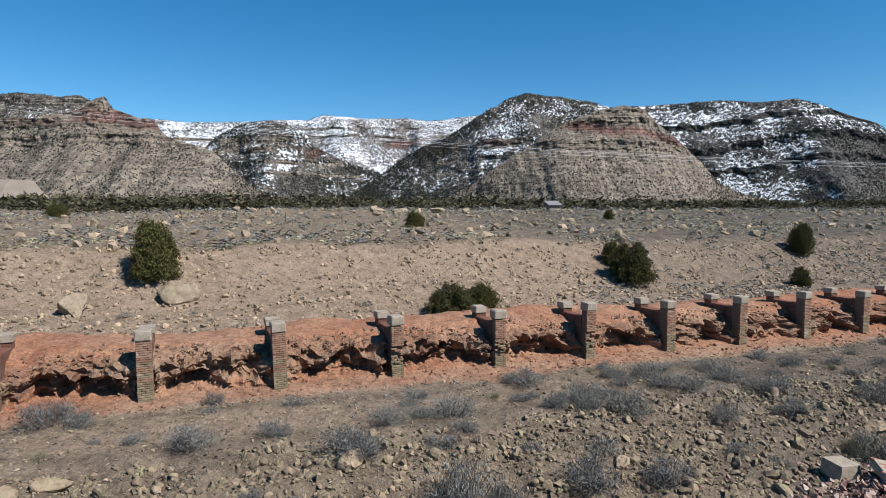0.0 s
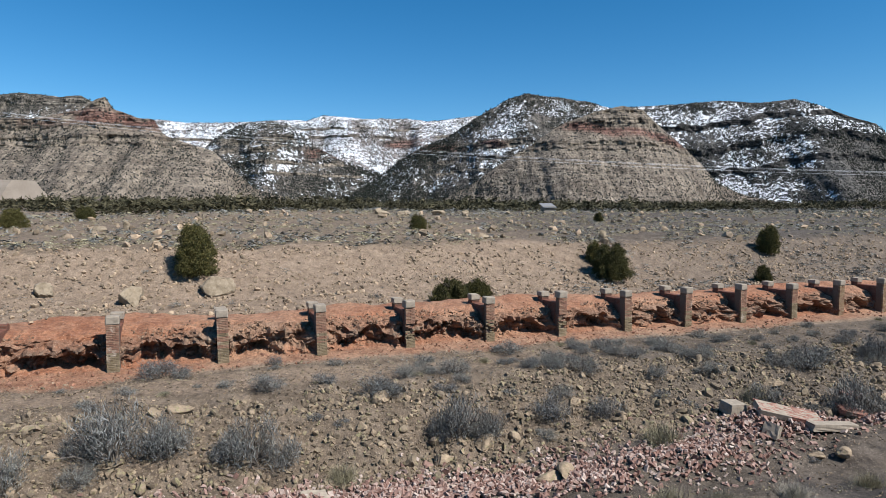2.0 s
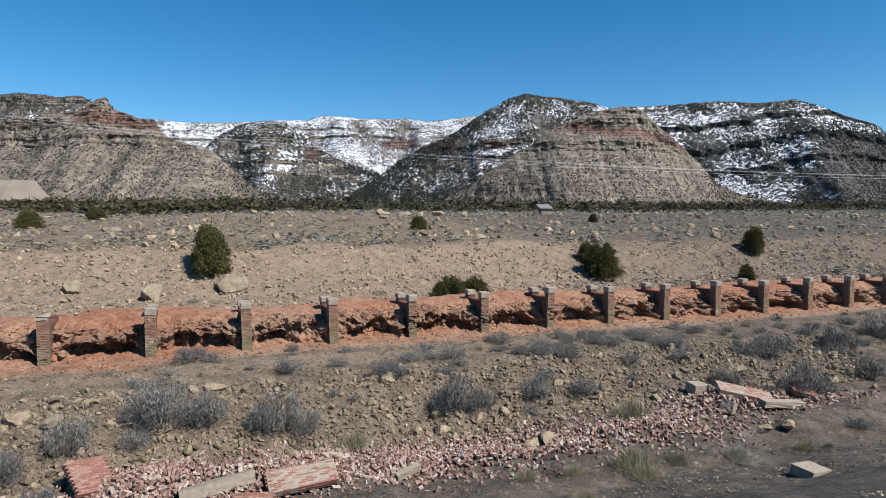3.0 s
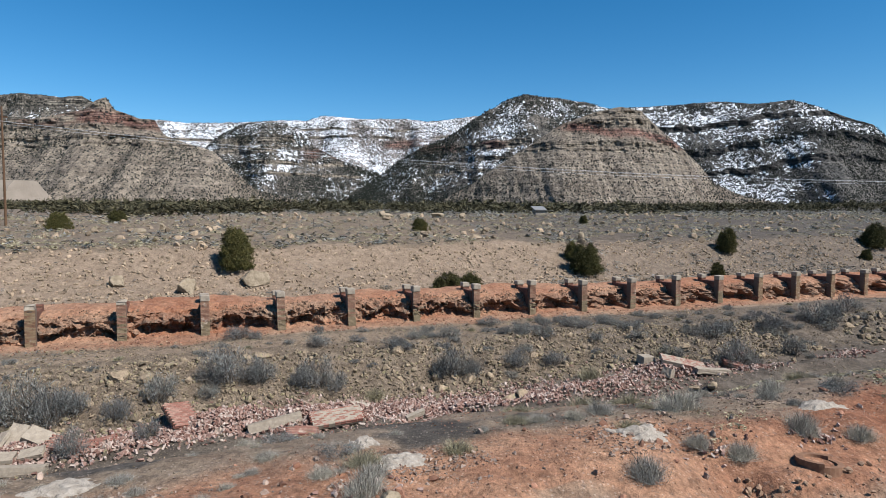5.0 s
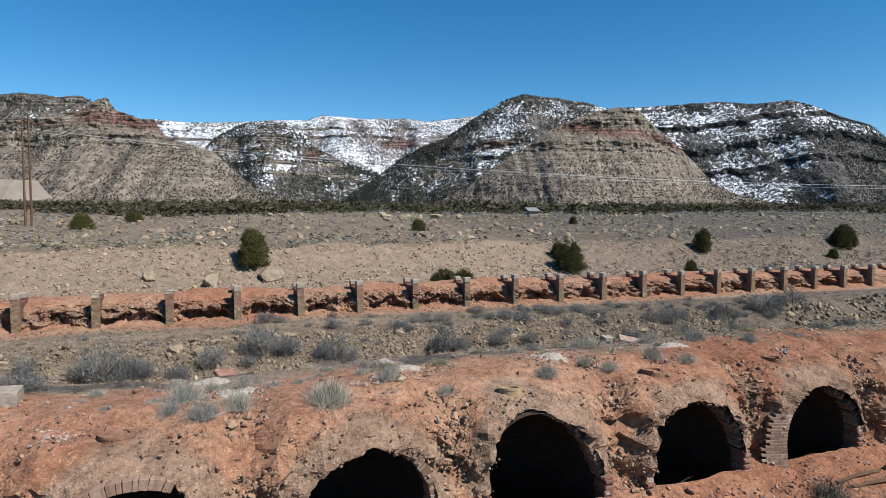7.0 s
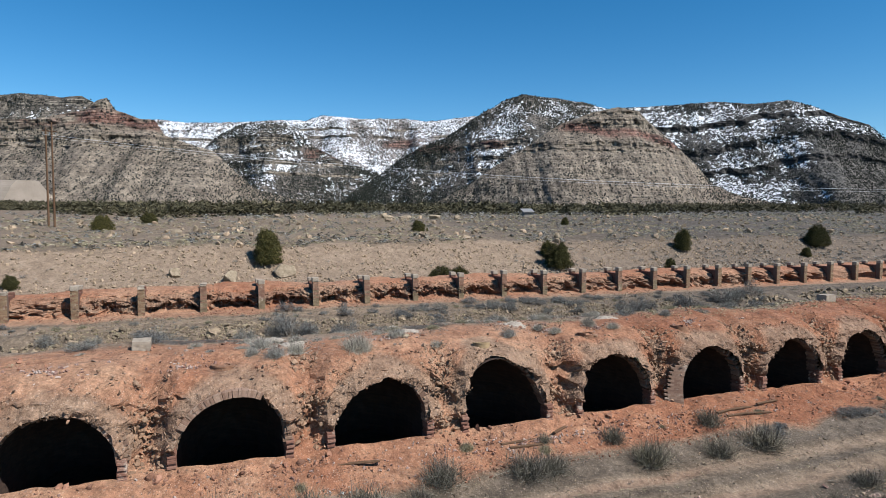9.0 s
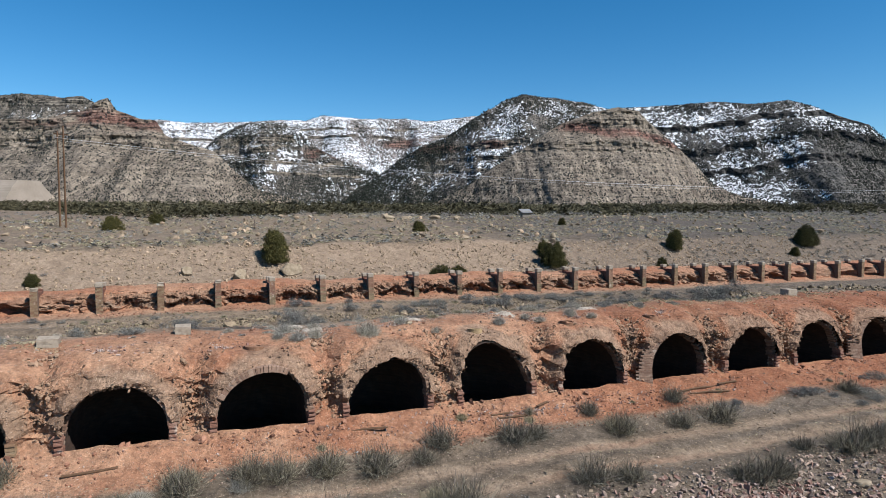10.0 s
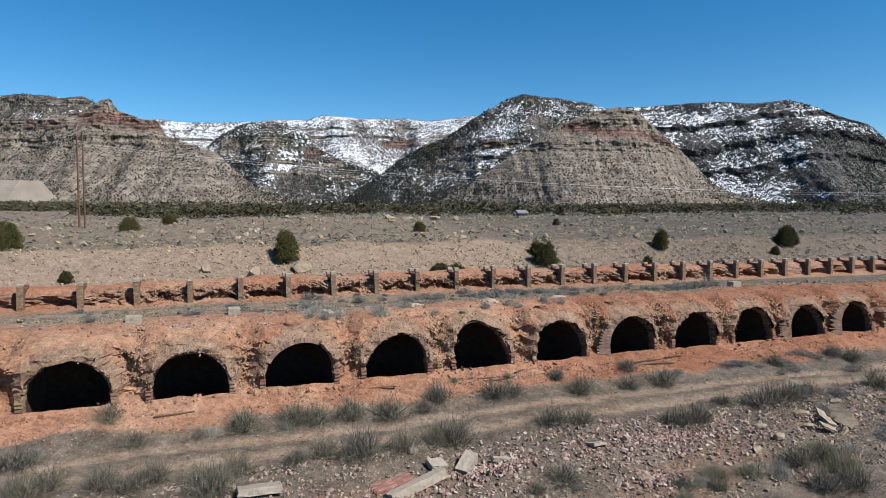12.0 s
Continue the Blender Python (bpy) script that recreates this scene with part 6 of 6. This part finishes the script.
def wall_chunk(u, v, courses, per, lift, rx, ry, rz, pale):
    """A fallen piece of brick wall, still bonded."""
    x, y = xy(u, v)
    root = new("brick_wall_piece")
    root.matrix_world = pose(x, y, on_land(x, y) + lift, rx, ry, rz)
    tagged(root, "fallen bonded piece of red brick wall" + (" with white mortar" if pale else ""), "brick wall", "fallen wall pieces")
    bm = bmesh.new()
    box(bm, 0, 0, 0, per * 0.232 - 0.02, courses * 0.07 - 0.02, 0.22, 0.01)
    part("mortar_bed", bm, M_CONCRETE if pale else M_MORTAR, root)
    rng = np.random.default_rng(int(abs(100 * u + v)))
    for c in range(courses):
        for j in range(per):
            if rng.random() < (0.45 if pale else 0.05):
                continue
            bx = (j - per / 2 + 0.5 + (0.25 if c % 2 else -0.25)) * 0.232
            part_of("brick", FALLEN_BRICK, root, pose(bx, (c - courses / 2 + 0.5) * 0.07, 0.065, 0, 0, rng.normal() * 0.6))
            if c == 0:
                part_of("brick", FALLEN_BRICK, root, pose(bx, -courses * 0.035 + 0.05, 0.0, 90, 0, 0))


M_RED_BRICK = brick_material("fallen red brick", (0.188, 0.077, 0.057), (0.242, 0.111, 0.084), (0.309, 0.181, 0.141))
FALLEN_BRICK = brick_mesh("fallen_brick", 0.222, 0.058, 0.10, M_RED_BRICK)
wall_chunk(-6.8, 11.4, 18, 5, 0.42, 34, 10, 58, False)
wall_chunk(-0.9, 9.6, 12, 9, 0.42, 26, -3, 22, True)
wall_chunk(-2.4, 9.0, 8, 5, 0.2, 14, 4, 14, False)
wall_chunk(-10.5, 10.6, 9, 7, 0.25, 24, 8, 0, False)
wall_chunk(-9.5, 10.6, 6, 4, 0.16, 12, -10, 20, False)
wall_chunk(17.5, 10.2, 11, 10, 0.45, 16, 12, -4, True)
wall_chunk(21.2, 10.4, 7, 5, 0.22, 20, 14, 4, False)
wall_chunk(-7.7, -17.2, 8, 6, 0.02, 6, -3, 38, False)
wall_chunk(22.8, 11.6, 5, 4, 0.2, 10, 6, 20, False)


def plank(u, v, length, turn, tilt):
    bm = bmesh.new()
    box(bm, 0, 0, 0, length, 0.11, 0.035, 0.004)
    bmesh.ops.subdivide_edges(bm, edges=[e for e in bm.edges if e.calc_length() > length * 0.8], cuts=5)
    for p in bm.verts:
        p.co.z += 0.02 * math.sin(2.2 * p.co.x + u)
        p.co.y += 0.015 * math.sin(3.1 * p.co.x + v)
    place("plank", from_bmesh("plank", bm, M_POLE), u, v, 0.06, 0, tilt, 21.4 + turn, "split brown weathered plank lying on red dirt", "plank", "loose planks below the ovens")


for u, v, length, turn, tilt in ((-1.0, -10.5, 1.3, 4, 1), (-0.9, -10.75, 1.1, -3, 2), (-6.1, -10.5, 1.2, -12, 0), (7.7, -10.6, 1.7, 3, 0), (8.1, -10.9, 1.9, -4, 1), (9.4, -10.5, 1.2, 9, 0), (-14.2, -10.7, 1.4, 6, 0), (0.6, -10.3, 0.8, 30, 2)):
    plank(u, v, length, turn, tilt)


# ---- boulders ----
def boulder_mesh(seed, sx, sy, sz, mat):
    v, f = stone_shape(seed, 4)
    v = v + 0.05 * np.round(3 * np.sin(v * 5 + seed)) / 3
    bump = np.array([noise.fractal(Vector(p) * 3.2 + Vector((seed, 0, 0)), 1.0, 2.0, 4) for p in v])
    v = v * (1 + 0.10 * bump[:, None]) * np.array([sx, sy, sz])
    return mesh_data("boulder", v, f, [mat], True)


for j, (u, v, sx, sy, sz, lift, rz) in enumerate(((-6.9, 41.4, 2.7, 1.8, 1.7, 0.15, 70), (-1.4, 42.6, 2.1, 1.7, 1.6, 0.4, 10), (-12.4, 43.0, 1.1, 1.0, 1.0, 0.3, 0),
                                                 (-12.9, 73.9, 1.6, 1.0, 1.0, 0.3, 0), (-10.3, 74.7, 1.2, 1.0, 1.5, 0.4, 20), (37.1, 96.9, 2.6, 1.5, 1.4, 0.4, 20), (42.3, 97.2, 1.6, 1.2, 2.0, 0.5, 0),
                                                 (27.8, 101, 2.6, 1.6, 1.4, 0.4, 0), (24.1, 50.9, 1.2, 0.8, 0.7, 0.15, 0), (38.6, 51, 0.8, 0.6, 1.1, 0.3, 0), (31, 98, 2.2, 1.4, 1.2, 0.3, 10))):
    place("boulder", boulder_mesh(400 + j, sx, sy, sz * 1.5, M_BOULDER), u, v, lift, 0, 0, rz + 21, "large tan sandstone boulder on the stony slope", "boulder", "sandstone boulders")
for j, (u, v, s, rz) in enumerate(((4.5, 12.1, 0.75, 20), (6.2, 12.2, 0.8, 60), (7.2, 10.0, 0.7, 10), (7.8, 9.9, 0.75, 80), (16.5, 8.2, 0.6, 30), (17.2, 7.8, 0.75, 45), (-3.3, 15.9, 0.9, 15), (3.4, 15.0, 0.85, 70), (-9.3, 14.6, 0.8, 0), (-8.2, 14.1, 0.7, 50), (10.5, 13.5, 0.6, 10), (13.8, 15.2, 0.55, 30), (20.4, 13.3, 0.8, 5))):
    place("boulder", boulder_mesh(450 + j, s, s * 0.8, s * 0.85, M_BROWN_STONE), u, v, s * 0.15, 0, 0, rz, "dark brown lichen covered boulder on the rocky bank", "boulder", "brown boulders")
for j, (u, v, s, rz) in enumerate(((9.3, -18.4, 0.6, 20), (8.9, -19.1, 0.65, 70), (10.3, -19.0, 0.7, 50), (10.0, -17.4, 0.6, 15), (6.9, -18.9, 0.6, 30), (7.5, -17.6, 0.6, 0), (13.2, -16.6, 0.5, 10), (5.4, -19.3, 0.6, 60), (-3.9, -8.0, 0.3, 10), (0.1, -19.7, 0.55, 0))):
    place("boulder", boulder_mesh(480 + j, s, s * 0.7, s * 0.7, M_BOULDER), u, v, s * 0.12, 0, 0, rz, "pale angular sandstone block on the spoil bank", "boulder", "pale blocks by the lane")


for u, v, sx, sy, rx, ry, rz in ((11.5, -18.0, 0.9, 0.5, 52, 12, -50), (11.2, -18.3, 0.8, 0.4, 46, -8, -44), (11.0, -18.6, 0.7, 0.45, 38, 10, -58), (10.4, -18.3, 0.6, 0.5, 25, 20, 20), (10.7, -17.8, 0.7, 0.4, 30, -18, 75), (9.7, -18.8, 0.6, 0.4, 14, 22, 5)):
    place("stone_plate", slab_mesh(sx, sy, 0.09, int(abs(u * 53 + v * 7)), M_BOULDER), u, v, 0.22, rx, ry, rz, "tilted thin sandstone plate on the spoil bank", "stone plate", "sandstone plates by the lane")


def ash_heap(u, v, sx, sy, h, seed):
    A, B = np.meshgrid(np.linspace(-1, 1, 40), np.linspace(-1, 1, 40))
    r = np.hypot(A, B) + 0.25 * fbm(A * 1.7 + seed, B * 1.7, 3, seed)
    x, y = xy(u + A * sx, v + B * sy)
    z = land(u + A * sx, v + B * sy) + h * (1 - smooth(0.15, 0.8, r)) - 0.06 * smooth(0.6, 0.85, r) + 0.03 * fbm(A * 9, B * 9, 3, seed) - 0.02
    idx = np.arange(A.size).reshape(A.shape)
    q = np.stack([idx[:-1, :-1], idx[:-1, 1:], idx[1:, 1:], idx[1:, :-1]], -1).reshape(-1, 4)
    tagged(new("lime_mound", mesh_data("lime_mound", np.stack([x, y, z], -1).reshape(-1, 3), q, [M_ASH], True)), "low mound of pale lime and ash", "mound", "pale mounds on the oven bank")


M_ASH = plain_material("pale lime and ash", (0.208, 0.171, 0.134), (0.39, 0.343, 0.289), 9.0, 0.95, 1.0, 0.06)
for j, spec in enumerate(((0.6, -7.1, 0.7, 0.5, 0.13), (-3.3, -6.7, 0.75, 0.5, 0.10), (-7.5, -7.0, 0.65, 0.9, 0.12), (4.6, -7.2, 0.7, 0.4, 0.10), (-7.8, -5.3, 0.8, 0.5, 0.1), (-3.6, -5.7, 0.4, 0.3, 0.08))):
    ash_heap(*spec, 160 + j)


# ---- far small things ----
def power_pole(x, y, height, label):
    root = new("power_pole")
    root.matrix_world = pose(x, y, on_land(x, y) - 0.2)
    tagged(root, label, "power pole", "poles of the power line")
    for dx in (-0.55, 0.45):
        bm = bmesh.new()
        tube(bm, (dx, 0, 0), (dx + 0.05, 0, height + (0.5 if dx > 0 else -0.4)), 0.19, 0.12, 10)
        part("pole", bm, M_POLE, root)
    bm = bmesh.new()
    box(bm, 0, 0.16, height - 0.9, 2.4, 0.14, 0.22, 0.01, Matrix.Rotation(radians(6), 3, 'Y'))
    arm = part("crossarm", bm, M_POLE, root)
    for dx in (-1.05, 0.0, 1.05):
        bm = bmesh.new()
        tube(bm, (dx, 0.16, height - 1.0), (dx, 0.16, height - 1.5), 0.07, 0.09, 8)
        part("insulator", bm, M_TIN, arm, "grey hanging insulator")


POLE_A, POLE_B = (-64.5, 75.0), (178.0, 68.0)
power_pole(*POLE_A, 17.0, "tall brown double power pole with a crossarm on the sage flat")
power_pole(*POLE_B, 16.3, "tall brown double power pole with a crossarm on the sage flat")


def power_line(dy, dz):
    a = Vector((POLE_A[0], POLE_A[1] + dy, on_land(*POLE_A) + 15.2 + dz))
    b = Vector((POLE_B[0], POLE_B[1] + dy, on_land(*POLE_B) + 13.4 + dz))
    bm = bmesh.new()
    rings = []
    for j in range(61):
        t = j / 60
        p = a.lerp(b, t) - Vector((0, 0, 5.8 * 4 * t * (1 - t)))
        rings.append([bm.verts.new(p + Vector((0, 0.009 * math.cos(k * 2.094), 0.009 * math.sin(k * 2.094)))) for k in range(3)])
    for r0, r1 in zip(rings[:-1], rings[1:]):
        for k in range(3):
            bm.faces.new((r0[k], r0[(k + 1) % 3], r1[(k + 1) % 3], r1[k]))
    ob = new("power_cable", from_bmesh("power_cable", bm, M_WIRE))
    tagged(ob, "bright bare power cable strung between tall poles", "cable", "cables of the power line")


for dy, dz in ((-1.2, 0.0), (0.0, -0.35), (1.2, 0.1)):
    power_line(dy, dz)


def shed(u, v):
    x, y = xy(u, v)
    root = new("shed")
    root.matrix_world = pose(x, y, on_land(x, y), 0, 0, 15)
    tagged(root, "small weathered shed with a sloped tin roof", "shed")
    bm = bmesh.new()
    box(bm, 0, 0, 0.6, 2.3, 1.8, 1.5, 0.02)
    part("wall", bm, M_SHED, root)
    bm = bmesh.new()
    box(bm, 0, -0.1, 1.5, 2.9, 2.5, 0.1, 0.01, Matrix.Rotation(radians(20), 3, 'X'))
    part("roof", bm, M_TIN, root, "grey tin roof sheet")


shed(63.2, 103.5)


def fence_post(u, v):
    x, y = xy(u, v)
    bm = bmesh.new()
    tube(bm, (0, 0, -0.2), (0.02, 0.01, 1.25), 0.055, 0.045, 7)
    ob = new("fence_post", from_bmesh("fence_post", bm, M_BARK))
    ob.matrix_world = pose(x, y, on_land(x, y), 2, -2)
    tagged(ob, "thin weathered wooden fence post on the sage flat", "fence post", "posts of the old fence")


for u, v in ((4.2, 78.6), (9.5, 75.2), (-2.0, 82.0), (15.5, 71.8)):
    fence_post(u, v)


def pale_terrace():
    """A levelled bench of pale spoil at the foot of the hill."""
    bm = bmesh.new()
    low = [(-1900, 1250), (-930, 1290), (-885, 1420), (-1900, 1500)]
    high = [(-1900, 1330), (-935, 1345), (-915, 1395), (-1900, 1440)]
    a = [bm.verts.new((x, y, 22)) for x, y in low]
    b = [bm.verts.new((x, y, 76)) for x, y in high]
    bm.faces.new(b)
    for k in range(4):
        bm.faces.new((a[k], a[(k + 1) % 4], b[(k + 1) % 4], b[k]))
    bmesh.ops.subdivide_edges(bm, edges=bm.edges, cuts=12, use_grid_fill=True)
    for v in bm.verts:
        v.co.y += 6 * noise.fractal(v.co * 0.03, 1.0, 2.0, 3)
        v.co.z += 3 * noise.noise(v.co * 0.02)
    ob = new("backdrop_terrace", from_bmesh("backdrop_terrace", bm, M_TERRACE))
    tagged(ob, "levelled bench of pale tan spoil", "terrace", kind="structure")


M_TERRACE = plain_material("pale tan spoil", (0.175, 0.144, 0.114), (0.235, 0.195, 0.158), 0.02, 0.95, 0.3, 2.0)
pale_terrace()
